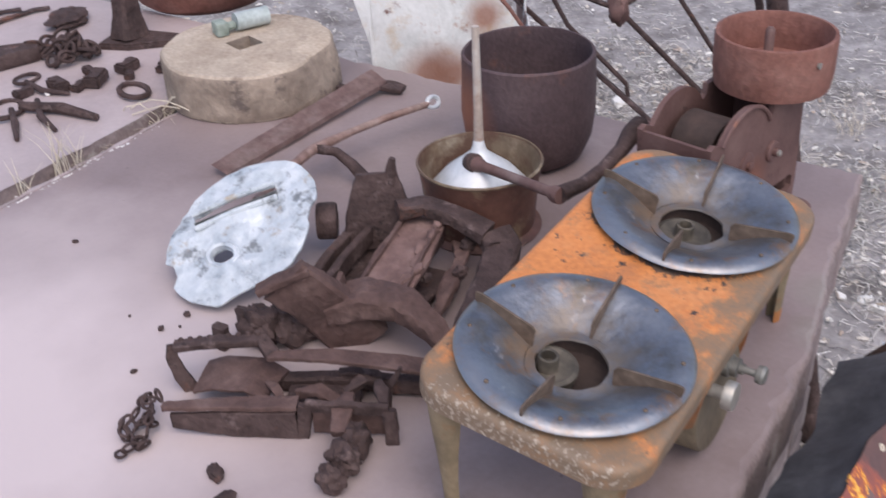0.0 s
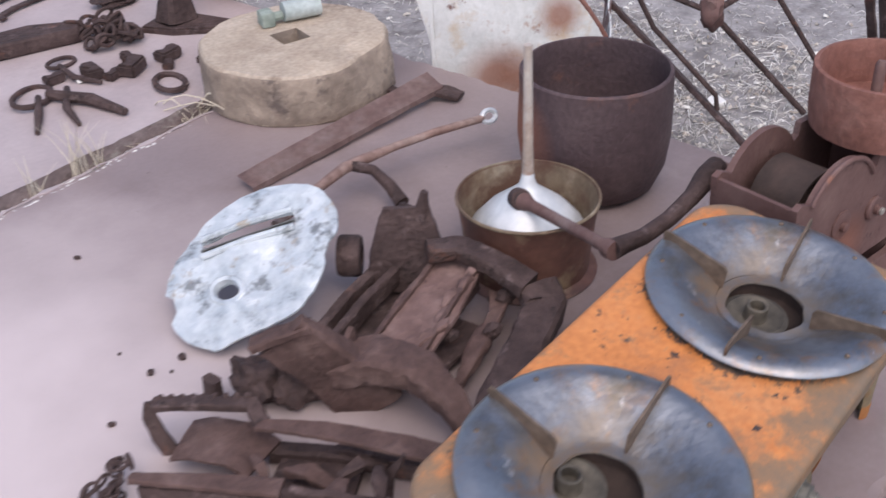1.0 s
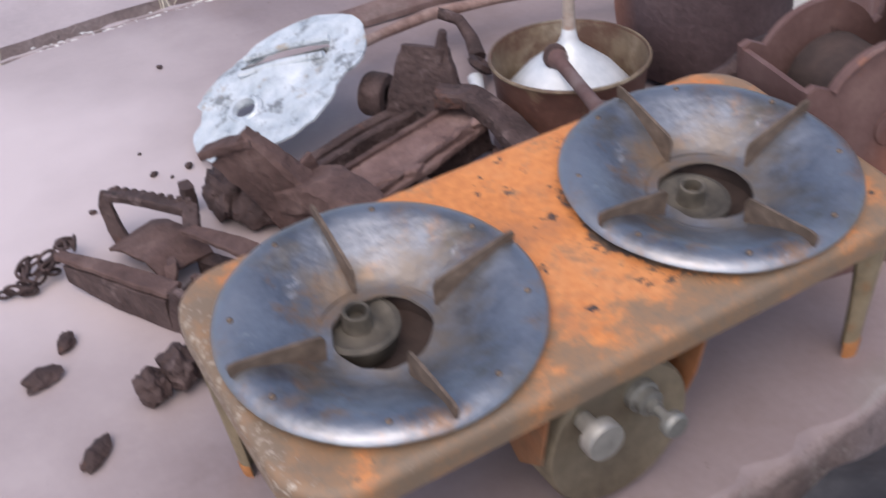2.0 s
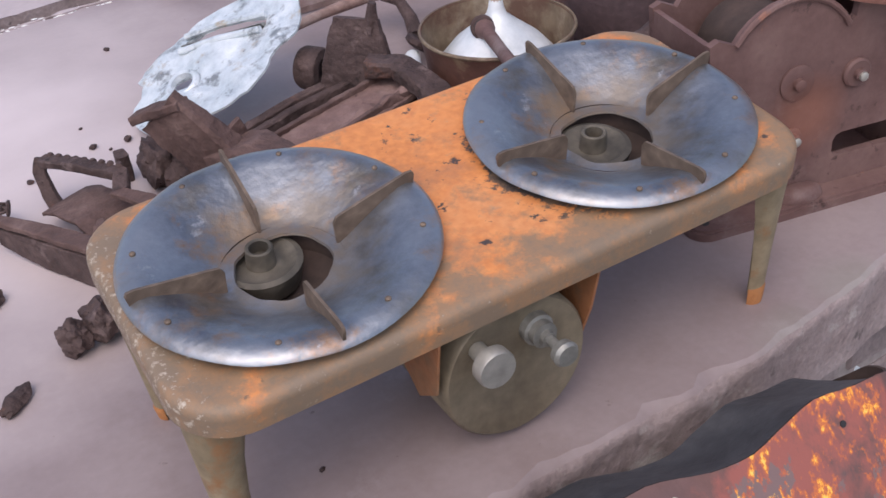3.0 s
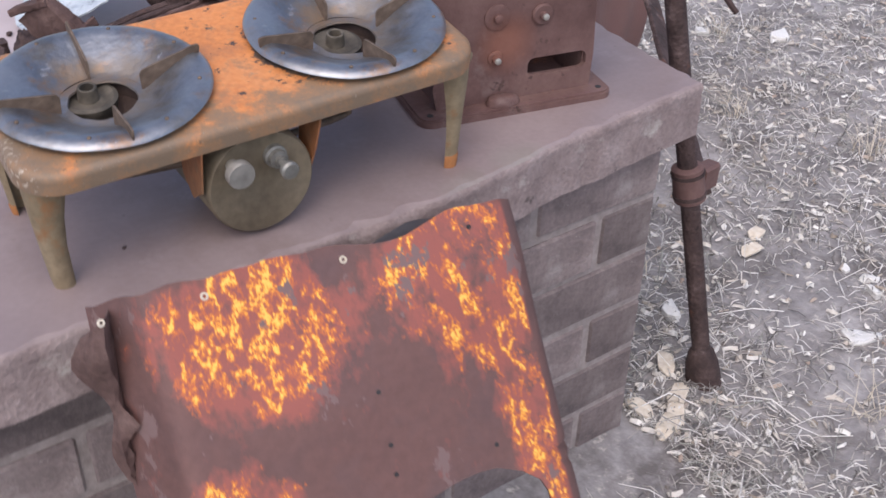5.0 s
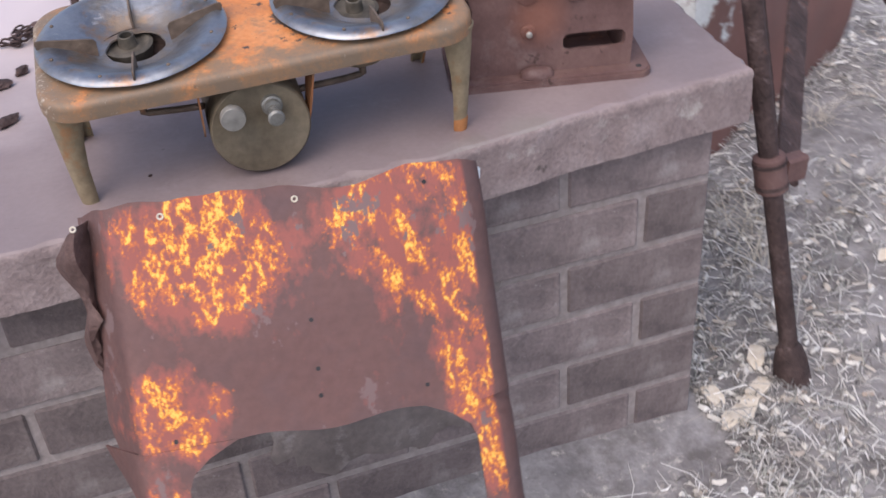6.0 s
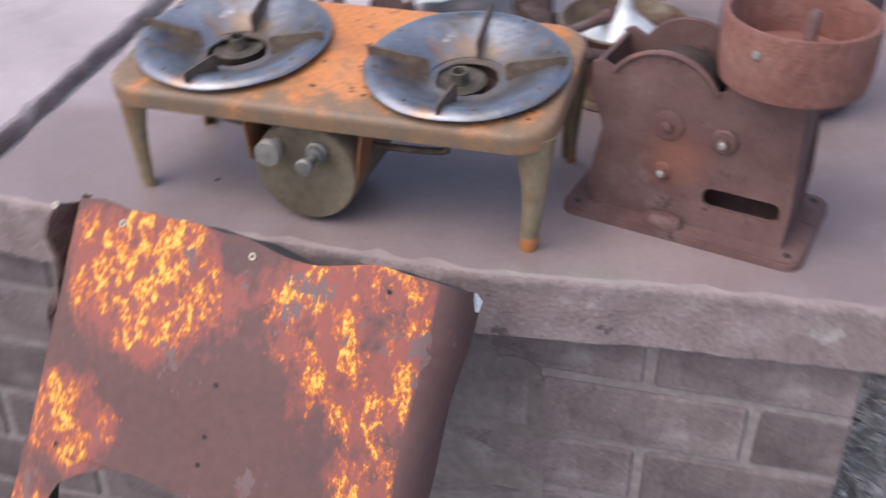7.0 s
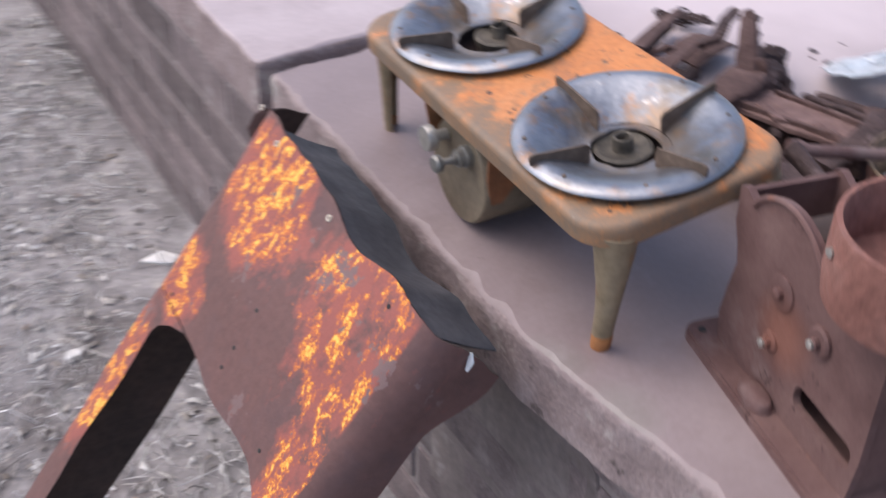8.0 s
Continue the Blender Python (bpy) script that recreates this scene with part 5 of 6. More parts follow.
for pts, r in (([(0.2, 1.285, 0.012), (0.23, 1.21, 0.012), (0.238, 1.13, 0.008)], 0.011), ([(0.19, 1.3, 0.006), (0.15, 1.24, 0.008), (0.112, 1.19, 0.005)], 0.007), ([(0.24, 1.29, 0.006), (0.19, 1.22, 0.01), (0.17, 1.16, 0.005)], 0.007), ([(0.29, 1.38, 0.006), (0.27, 1.31, 0.01), (0.29, 1.26, 0.006)], 0.006)):
    bm = bmesh.new()
    tube(bm, pts, [r * 0.8, r, r * 0.6], 8)
    solid("iron_bolt", bm, "rust", pose(0, 0, Z2), "long rusted bolt lying on the back slab", "bolt", group="bolts")
bm = bmesh.new()
link(bm, (0, 0, 0.006), 0.1, 0.06, 0.005, pose(0, 0, 0, 3, 5, 0))
solid("wire_loop", bm, "rust", pose(0.185, 1.31, Z2, 0, 0, 40), "open loop of rusted iron wire", "wire loop", group="wire loops")
bm = bmesh.new()
link(bm, (0, 0, 0.006), 0.06, 0.03, 0.004, pose(0, 0, 0, 10, 5, 0))
solid("wire_loop", bm, "rust", pose(0.3, 1.39, Z2, 0, 0, 10), "open loop of rusted iron wire", "wire loop", group="wire loops")
bm = bmesh.new()
lump(bm, (0, 0, 0.005), (0.008, 0.006, 0.005), 1.1, 1)
solid("quartz_chip", bm, "chalk", pose(0.275, 1.3, Z2), "small white quartz chip among the scrap", "stone chip")

# ---- crumbs on the slab ----
for x, y, s in ((-0.121, 0.575, 0.009), (-0.161, 0.582, 0.008), (-0.145, 0.565, 0.004), (-0.243, 0.547, 0.007), (-0.064, 0.851, 0.007), (-0.165, -0.048, 0.004), (-0.16, 0.64, 0.004)):
    bm = bmesh.new()
    s *= 0.75
    lump(bm, (0, 0, s * 0.4), (s, s * 0.7, s * 0.5), x * 40 + y, 1)
    solid("rust_crumb", bm, "rust", pose(x, y, 0, 0, 0, x * 900), "small dark crumb of rust on the slab", "crumb", group="crumbs")
for x, y, sx, sy, a in ((-0.362, 0.296, 0.019, 0.013, 20), (-0.347, 0.172, 0.02, 0.009, 50), (-0.329, 0.334, 0.013, 0.008, 60)):
    bm = bmesh.new()
    lump(bm, (0, 0, 0.005), (sx, sy, 0.007), x * 30, 2)
    solid("rust_lump", bm, "rust", pose(x, y, 0, 0, 0, a), "flat dark lump of rusted iron on the slab", "lump", group="lumps")

# ---- sheet cover leaning in front of the plinth ----
X, N = Vector((0.997, 0, -0.078)).normalized(), Vector((0.042, -0.816, 0.576)).normalized()
Y = N.cross(X).normalized()
X = Y.cross(N)
SM = Matrix.Translation((-0.198, -0.257, 0.091)) @ Matrix((X, Y, N)).transposed().to_4x4()
cover = thing("sheet_cover", SM, "rusted sheet metal cover with orange scale leaning near the plinth", "metal cover")


def section(u, y):
    """Across the cover: a flat face with both sides bent back."""
    wob = 0.004 * noise.noise(Vector((u * 9, y * 9, 0)))
    bulge = 0.012 * math.exp(-((y + 0.15) / 0.1) ** 2) * math.sin(max(0, min(1, u / 0.38)) * math.pi)
    if u < 0:
        a = min(-u / 0.03, 1) * math.pi / 2.2
        s = max(0, -u - 0.03)
        tilt_ = 0.4 * max(0.0, min(1.0, (y + 0.36) / 0.12))
        return Vector((-0.019 * math.sin(a) - tilt_ * s + wob, y + 0.03 * s, -0.019 * (1 - math.cos(a)) - s * 0.9))
    if u > 0.385:
        a = min((u - 0.385) / 0.05, 1) * math.pi / 2.1
        k = max(0.0, min(1.0, (-y - 0.04) / 0.08))
        s = max(0, u - 0.435) * (0.75 - 0.4 * k * k * (3 - 2 * k))
        return Vector((0.384 + 0.034 * math.sin(a) + wob, y, -0.042 * (1 - math.cos(a)) - s))
    return Vector((u, y, wob + bulge))


def inner_dark(ob):
    """Gives the inner faces of the cover the near-black brown."""
    ob.data.materials.append(M["dark_in"])
    for f in ob.data.polygons:
        if f.normal.dot(Vector((0.2, f.center.y, -0.12)) - f.center) > 0:
            f.material_index = 1
    return ob


def top_edge(u):
    return -0.012 * math.exp(-((u - 0.25) / 0.05) ** 2) + 0.006 * math.exp(-((u - 0.33) / 0.04) ** 2) + 0.004 * noise.noise(Vector((u * 30, 0, 0))) - 0.05 * max(0, -u - 0.03) - (0.25 * max(0, u - 0.44))


us = [-0.1 + 0.0125 * k for k in range(8)] + [0.0125 * k for k in range(31)] + [0.385 + 0.01 * k for k in range(16)]
bm = bmesh.new()
cols = []
for u in us:
    foot = -0.275 - 0.004 * math.sin(u * 40)
    if u < -0.04:
        foot = -0.275
    if u > 0.44:
        foot = -0.275 + 2.0 * max(0.0, u - 0.5)
    t0 = top_edge(u)
    cols.append([bm.verts.new(section(u, t0 + (foot - t0) * j / 22)) for j in range(23)])
for a, b in zip(cols, cols[1:]):
    for j in range(22):
        bm.faces.new((a[j], b[j], b[j + 1], a[j + 1]))
bmesh.ops.recalc_face_normals(bm, faces=bm.faces)
bmesh.ops.solidify(bm, geom=bm.faces[:], thickness=0.0025)
inner_dark(part("face", bm, "flame", cover))
# corner legs below the arched cut-out
for u0, u1, sgn in ((-0.15, 0.032, 1), (0.362, 0.5, -1)):
    bm = bmesh.new()
    cols = []
    for k in range(9):
        col = []
        for j in range(41):
            y = -0.272 - 0.63 * j / 40
            flare = 0.06 * max(0.0, 1 - (-0.272 - y) / 0.05) ** 2.2
            a, b = (u0, u1 + flare) if sgn > 0 else (u0 - flare, u1)
            col.append(bm.verts.new(section(a + (b - a) * k / 8, y) - Vector((0, 0, 0.0004))))
        cols.append(col)
    for a, b in zip(cols, cols[1:]):
        for j in range(40):
            bm.faces.new((a[j], b[j], b[j + 1], a[j + 1]))
    bmesh.ops.recalc_face_normals(bm, faces=bm.faces)
    bmesh.ops.solidify(bm, geom=bm.faces[:], thickness=0.0025)
    inner_dark(part("corner_leg", bm, "flame", cover))
inv = SM.inverted()
for p in ((-0.156, -0.263, 0.07), (-0.008, -0.27, 0.063)):
    q = inv @ Vector(p)
    bm = bmesh.new()
    lathe(bm, [(0.0018, 0.0008), (0.0028, 0.002), (0.0038, 0.0018), (0.0042, 0.0)], 14, Matrix.Translation((q.x, q.y, section(q.x, q.y).z)))
    part("eyelet", bm, "straw", cover, "pale eyelet")
# black discs painted where open holes would be in shade
for p in ((-0.019, -0.356, -0.043), (-0.023, -0.378, -0.095), (0.096, -0.398, -0.139), (0.142, -0.269, 0.05), (-0.19, -0.41, -0.125), (-0.026, -0.395, -0.12)):
    q = inv @ Vector(p)
    bm = bmesh.new()
    lathe(bm, [(0, 0.0006), (0.0026, 0.0006), (0.0026, -0.001)], 10, Matrix.Translation((q.x, q.y, section(q.x, q.y).z + 0.0003)))
    part("bolt_hole", bm, "black", cover)
bm = bmesh.new()
beam(bm, [(0.418, -0.002, -0.052), (0.423, -0.009, -0.054), (0.424, -0.02, -0.056)], [0.004, 0.009, 0.004], 0.002, up=(0, 0, 1), worn=0.0004)
part("bright_tab", bm, "enamel", cover, "bright bent tab")
# crumpled flange on the other side
bm = bmesh.new()
cols = []
for k in range(8):
    col = []
    for j in range(19):
        f = j / 18
        w = (1 - f) ** 0.6 * (0.75 + 0.35 * math.sin(9 * f))
        y = -0.008 - 0.15 * f - 0.003 * k
        col.append(bm.verts.new((-0.036 - 0.0052 * k * w - 0.008 * f + 0.003 * noise.noise(Vector((k * 0.8, j * 0.5, 2))), y, -0.045 - 0.03 * f + 0.03 * math.sin(k / 7 * 3.6) * w + 0.005 * noise.noise(Vector((k * 0.5, j * 0.6, 7))))))
    cols.append(col)
for a, b in zip(cols, cols[1:]):
    for j in range(18):
        bm.faces.new((a[j], b[j], b[j + 1], a[j + 1]))
bmesh.ops.recalc_face_normals(bm, faces=bm.faces)
bmesh.ops.solidify(bm, geom=bm.faces[:], thickness=0.002)
flange = part("crumpled_flange", bm, "rust_brown", cover, "crumpled rusted flange")
bm = bmesh.new()
lathe(bm, [(0.0016, 0.001), (0.0026, 0.002), (0.0036, 0.0016), (0.004, 0.0)], 12, Matrix.Translation((-0.05, -0.018, -0.018)))
part("eyelet", bm, "straw", flange, "pale eyelet")
# dark top flange folded back; its extra width stands for shade in the gap
bm = bmesh.new()
cols = []
for k in range(30):
    u = 0.03 + 0.37 * k / 29
    q = section(u, top_edge(u))
    w = 0.085 + 0.012 * k / 29
    cols.append([bm.verts.new(q + Vector((0, -0.0035 - 0.003 * math.sin(f * 3.1), -0.003 - w * f + 0.003 * noise.noise(Vector((u * 30, f * 2, 0)))))) for f in (0, 0.25, 0.5, 0.75, 1.0)])
for a, b in zip(cols, cols[1:]):
    for j in range(4):
        bm.faces.new((a[j], b[j], b[j + 1], a[j + 1]))
bmesh.ops.recalc_face_normals(bm, faces=bm.faces)
bmesh.ops.solidify(bm, geom=bm.faces[:], thickness=0.002)
part("top_flange", bm, "zinc", cover, "dark grey top flange folded back over the shaded gap")
# iron hoop standing below the cover
bm = bmesh.new()
pts = [Vector((-0.165 + 0.058 * math.cos(t), -0.24 + 0.03 * math.cos(t) - 0.03 * math.sin(t), -0.56 + 0.105 * math.sin(t))) for t in [math.pi * 2 * k / 40 for k in range(41)]]
beam(bm, pts, 0.026, 0.005, up=(-0.45, 0.88, 0.1), worn=0.0008)
solid("iron_hoop", bm, "rust", pose(0, 0, 0), "dark rusted iron hoop standing on the soil", "hoop")

# ---- upright pipe with clamp ----
P0, P1 = Vector((0.85, -0.034, GROUND - 0.02)), Vector((0.671, 0.162, 0.608))
PD = (P1 - P0).normalized()
pipe = thing("iron_pipe", pose(0, 0, 0), "brown rusted upright iron pipe leaning beside the slab", "pipe")
bm = bmesh.new()
tube(bm, [P0 + PD * k * 0.05 for k in range(int((P1 - P0).length / 0.05) + 1)] + [P1], 0.0165, 16)
part("tube", bm, "rust", pipe)
bm = bmesh.new()
tube(bm, [P0, P0 + PD * 0.05, P0 + PD * 0.075, P0 + PD * 0.085], [0.034, 0.03, 0.024, 0.017], 16)
part("foot_collar", bm, "rust", pipe)
c = P0 + PD * 0.43
bm = bmesh.new()
tube(bm, [c - PD * 0.034, c - PD * 0.03, c + PD * 0.03, c + PD * 0.034], [0.022, 0.027, 0.027, 0.022], 16)
beam(bm, [c + Vector((0.02, 0.0, 0)), c + Vector((0.062, 0.012, -0.005))], 0.03, 0.046)
clamp = part("clamp", bm, "rust_iron", pipe, "rusted clamp with a square lug")
for s in (-0.02, 0.02):
    bm = bmesh.new()
    tube(bm, [c + PD * s + Vector((0, 0, 0)) - PD * 0.003, c + PD * s + PD * 0.003], 0.0285, 16)
    part("band", bm, "rust", clamp)
bm = bmesh.new()
tube(bm, [P1 - PD * 0.004, P1 + PD * 0.006], [0.0185, 0.0175], 16)
part("top_cap", bm, "chalk", pipe, "pale cap")
bm = bmesh.new()
beam(bm, [P0 + PD * 0.4 + Vector((0.03, 0.03, 0)), P0 + PD * 0.95 + Vector((0.04, 0.045, 0))], 0.012, 0.006, up=(1, 0, 0))
part("side_strap", bm, "rust", pipe, "flat strap beside the pipe")

# ---- flaking panel beyond the slab ----
S0, SD = Vector((0.55, 0.99, 0)), Vector((0.788, -0.615, 0)).normalized()
SN = Vector((-SD.y, SD.x, 0))


def panel_top(s):
    pts = [(0.08, 0.42), (0.34, 0.3), (0.42, 0.15), (0.5, 0.03), (0.53, -0.02)]
    for (a, za), (b, zb) in zip(pts, pts[1:]):
        if s <= b:
            return za + (zb - za) * max(0, (s - a)) / (b - a)
    return pts[-1][1]


bm = bmesh.new()
cols = []
for k in range(56):
    s = 0.085 + 0.445 * k / 55
    top = panel_top(s) + 0.006 * noise.noise(Vector((s * 40, 0, 0)))
    low = max(0.012, 0.42 - 3.5 * (s - 0.085)) if s < 0.2 else GROUND - 0.01
    low = min(low, top - 0.05)
    col = []
    for j in range(31):
        z = low + (top - low) * j / 30
        w = 0.02 * noise.noise(Vector((s * 5, z * 5, 3))) + 0.006 * noise.noise(Vector((s * 20, z * 20, 1))) + 0.5 * (s - 0.4) ** 2
        p = S0 + SD * s + SN * w
        col.append(bm.verts.new((p.x, p.y, z)))
    cols.append(col)
for a, b in zip(cols, cols[1:]):
    for j in range(30):
        bm.faces.new((a[j], b[j], b[j + 1], a[j + 1]))
bmesh.ops.recalc_face_normals(bm, faces=bm.faces)
bmesh.ops.solidify(bm, geom=bm.faces[:], thickness=0.003)


def rust_spread(m):
    """Rust that eats the paint towards the far and lower end of the panel."""
    n, l = m.node_tree.nodes, m.node_tree.links
    b = n["Principled BSDF"]
    tc, t, dot, r, x = n.new("ShaderNodeTexCoord"), n.new("ShaderNodeTexNoise"), n.new("ShaderNodeVectorMath"), n.new("ShaderNodeMapRange"), n.new("ShaderNodeMix")
    add = n.new("ShaderNodeMath")
    t.inputs["Scale"].default_value, t.inputs["Detail"].default_value, t.inputs["Roughness"].default_value = 6, 9, 0.72
    l.new(tc.outputs["Object"], t.inputs["Vector"])
    dot.operation = "DOT_PRODUCT"
    l.new(tc.outputs["Object"], dot.inputs[0])
    dot.inputs[1].default_value = (0.42, 0.0, -0.45)
    l.new(t.outputs[0], add.inputs[0])
    l.new(dot.outputs["Value"], add.inputs[1])
    r.inputs[1].default_value, r.inputs[2].default_value = 1.0, 1.06
    l.new(add.outputs[0], r.inputs[0])
    x.data_type = "RGBA"
    l.new(r.outputs[0], x.inputs[0])
    l.new(b.inputs["Base Color"].links[0].from_socket, x.inputs[6])
    x.inputs[7].default_value = (0.2, 0.1, 0.085, 1)
    l.new(x.outputs[2], b.inputs["Base Color"])


rust_spread(M["flaked"])
blotched(M["flaked"], [(0.795, 0.8, -0.05, 0.06), (0.89, 0.726, 0.05, 0.04), (0.83, 0.77, -0.06, 0.06)], (0.31, 0.14, 0.09), 0.85)
panel = thing("painted_panel", pose(0, 0, 0), "bent rusted sheet with flaking white paint leaning by the slab", "panel")
part("sheet", bm, "flaked", panel)
C0 = S0 + SD * 0.533 + SN * (0.02 * noise.noise(Vector((0.53 * 5, -1.5, 3))) + 0.008)
CD = Vector((0.68, 0.42, 0))
bm = bmesh.new()
cols = []
for k in range(48):
    f = k / 47
    top = -0.025 + 0.03 * f + 0.006 * noise.noise(Vector((f * 26, 0, 4)))
    low = GROUND - 0.01
    col = []
    for j in range(25):
        z = low + (top - low) * j / 24
        q = C0 + CD * f + Vector((-0.52, 0.85, 0)) * (0.025 * noise.noise(Vector((f * 4, z * 5, 8))) * min(1.0, f * 6))
        col.append(bm.verts.new((q.x, q.y, z)))
    cols.append(col)
for a, b in zip(cols, cols[1:]):
    for j in range(24):
        bm.faces.new((a[j], b[j], b[j + 1], a[j + 1]))
bmesh.ops.recalc_face_normals(bm, faces=bm.faces)
bmesh.ops.solidify(bm, geom=bm.faces[:], thickness=0.003)
part("side_sheet", bm, "flaked", panel, "receding side of the bent sheet")
bm = bmesh.new()
line = []
for k in range(56):
    s = 0.085 + 0.445 * k / 55
    z = panel_top(s) + 0.006 * noise.noise(Vector((s * 40, 0, 0)))
    w = 0.02 * noise.noise(Vector((s * 5, z * 5, 3))) + 0.006 * noise.noise(Vector((s * 20, z * 20, 1))) + 0.5 * (s - 0.4) ** 2
    p = S0 + SD * s + SN * w
    line.append((p.x, p.y, z))
tube(bm, line, 0.005, 8)
part("rolled_edge", bm, "rust_red", panel, "rust-red rolled edge")

# ---- spoked iron frame and flat bar beyond the slab ----
spoke = thing("spoked_iron_frame", pose(0, 0, 0), "rusted iron spoke frame with hubs standing beyond the slab", "iron frame")
HUB = Vector((1.137, 0.554, 0.013))
bm = bmesh.new()
lump(bm, HUB, (0.022, 0.022, 0.034), 2.2, 2)
part("hub", bm, "rust_iron", spoke)
bm = bmesh.new()
beam(bm, [(1.193, 0.464, 0.045), (1.19, 0.47, 0.11)], 0.034, 0.03, up=(1, 0, 0))
part("hub", bm, "rust_red", spoke, "red rusted hub")
for pts, r in (([HUB, (1.043, 0.708, 0.087), (0.95, 0.86, 0.2)], 0.006), ([HUB, (1.21, 0.436, -0.132), (1.238, 0.39, -0.188)], 0.006), ([HUB, (1.175, 0.492, 0.063), (1.193, 0.464, 0.075)], 0.006), ([HUB, (1.127, 0.571, 0.092), (1.11, 0.6, 0.3)], 0.005),
               ([(1.193, 0.464, 0.06), (1.228, 0.406, -0.04), (1.252, 0.366, -0.11)], 0.005), ([(1.04, 0.71, 0.2), (1.057, 0.686, 0.078), (1.083, 0.643, -0.018), (1.14, 0.53, -0.15), (1.13, 0.52, -0.175)], 0.005)):
    bm = bmesh.new()
    tube(bm, pts, r, 8)
    part("spoke", bm, "rust", spoke)
bm = bmesh.new()
beam(bm, [(0.822, 0.03, -0.275), (1.09, 0.47, -0.185), (1.36, 0.96, -0.07), (1.5, 1.21, -0.01)], 0.05, 0.01, up=(0.55, -0.75, 0.9))
solid("flat_bar", bm, "rust", pose(0, 0, 0), "dark flat iron bar bolted to the pipe clamp", "bar")


# ---- soil, litter and stones ----
def island_mat(name, cols, rough=0.9):
    m = bpy.data.materials.new(name)
    m.use_nodes = True
    n, l = m.node_tree.nodes, m.node_tree.links
    g, r = n.new("ShaderNodeNewGeometry"), n.new("ShaderNodeValToRGB")
    r.color_ramp.elements[0].color, r.color_ramp.elements[1].color = (*cols[0], 1), (*cols[-1], 1)
    for k, c in enumerate(cols[1:-1]):
        r.color_ramp.elements.new((k + 1) / (len(cols) - 1)).color = (*c, 1)
    l.new(g.outputs["Random Per Island"], r.inputs[0])
    l.new(r.outputs[0], n["Principled BSDF"].inputs["Base Color"])
    n["Principled BSDF"].inputs["Roughness"].default_value = rough
    return m


M["litter"] = island_mat("straw_litter", [(0.1, 0.09, 0.085), (0.27, 0.25, 0.235), (0.47, 0.445, 0.41), (0.6, 0.58, 0.545), (0.76, 0.75, 0.73), (0.2, 0.19, 0.182), (0.38, 0.385, 0.345)])
M["chips"] = island_mat("bark_and_leaf_chips", [(0.3, 0.25, 0.2), (0.62, 0.58, 0.52), (0.8, 0.79, 0.76), (0.7, 0.67, 0.61), (0.4, 0.31, 0.25)])
M["gravel"] = island_mat("gravel", [(0.16, 0.14, 0.13), (0.26, 0.24, 0.22), (0.4, 0.38, 0.36), (0.55, 0.53, 0.5)])
rnd = random.Random(5)


def soil(x, y):
    return GROUND + 0.02 * noise.noise(Vector((x * 1.7, y * 1.7, 0))) + 0.012 * noise.noise(Vector((x * 6, y * 6, 3)))


def spot():
    """A place on the open soil: beside the plinth, in front of it, or beyond it."""
    while True:
        u = rnd.random()
        if u < 0.55:
            x, y = 0.66 + 1.9 * rnd.random() ** 1.4, -0.9 + 2.6 * rnd.random()
        elif u < 0.8:
            x, y = 0.7 + 3.2 * rnd.random(), -1.2 + 5.0 * rnd.random()
        else:
            x, y = -2.2 + 2.9 * rnd.random(), -0.2 - 0.9 * rnd.random()
        if noise.noise(Vector((x * 2.1, y * 2.1, 9))) > -0.35 + 0.5 * rnd.random() - 0.25:
            return x, y


def stalks(name, count, length, width, label, material, lift=0.02):
    verts, faces = [], []
    for _ in range(count):
        x, y = spot()
        a, ln, w = rnd.random() * 6.283, length * (0.35 + rnd.random()), width * (0.5 + rnd.random())
        dx, dy, bend = math.cos(a), math.sin(a), (rnd.random() - 0.5) * 0.28 * ln
        z = soil(x, y) + 0.002
        z0, z1, z2 = z + lift * rnd.random() * 0.4, z + lift * rnd.random(), z + lift * rnd.random() * 0.5
        b = len(verts)
        for t, zz, bb, k in ((-0.5, z0, 0, 0.5), (0.0, z1, bend, 1.0), (0.5, z2, 0, 0.4)):
            cx, cy = x + dx * ln * t - dy * bb, y + dy * ln * t + dx * bb
            verts += [(cx - dy * w * k, cy + dx * w * k, zz), (cx + dy * w * k, cy - dx * w * k, zz), (cx, cy, zz + w * 0.9)]
        for s in (0, 3):
            faces += [(b + s, b + s + 3, b + s + 5, b + s + 2), (b + s + 2, b + s + 5, b + s + 4, b + s + 1), (b + s + 1, b + s + 4, b + s + 3, b + s)]
    me = bpy.data.meshes.new(name)
    me.from_pydata(verts, [], faces)
    me.materials.append(M[material])
    ob = new(name, me)
    tagged(ob, label, "litter", kind="stuff")


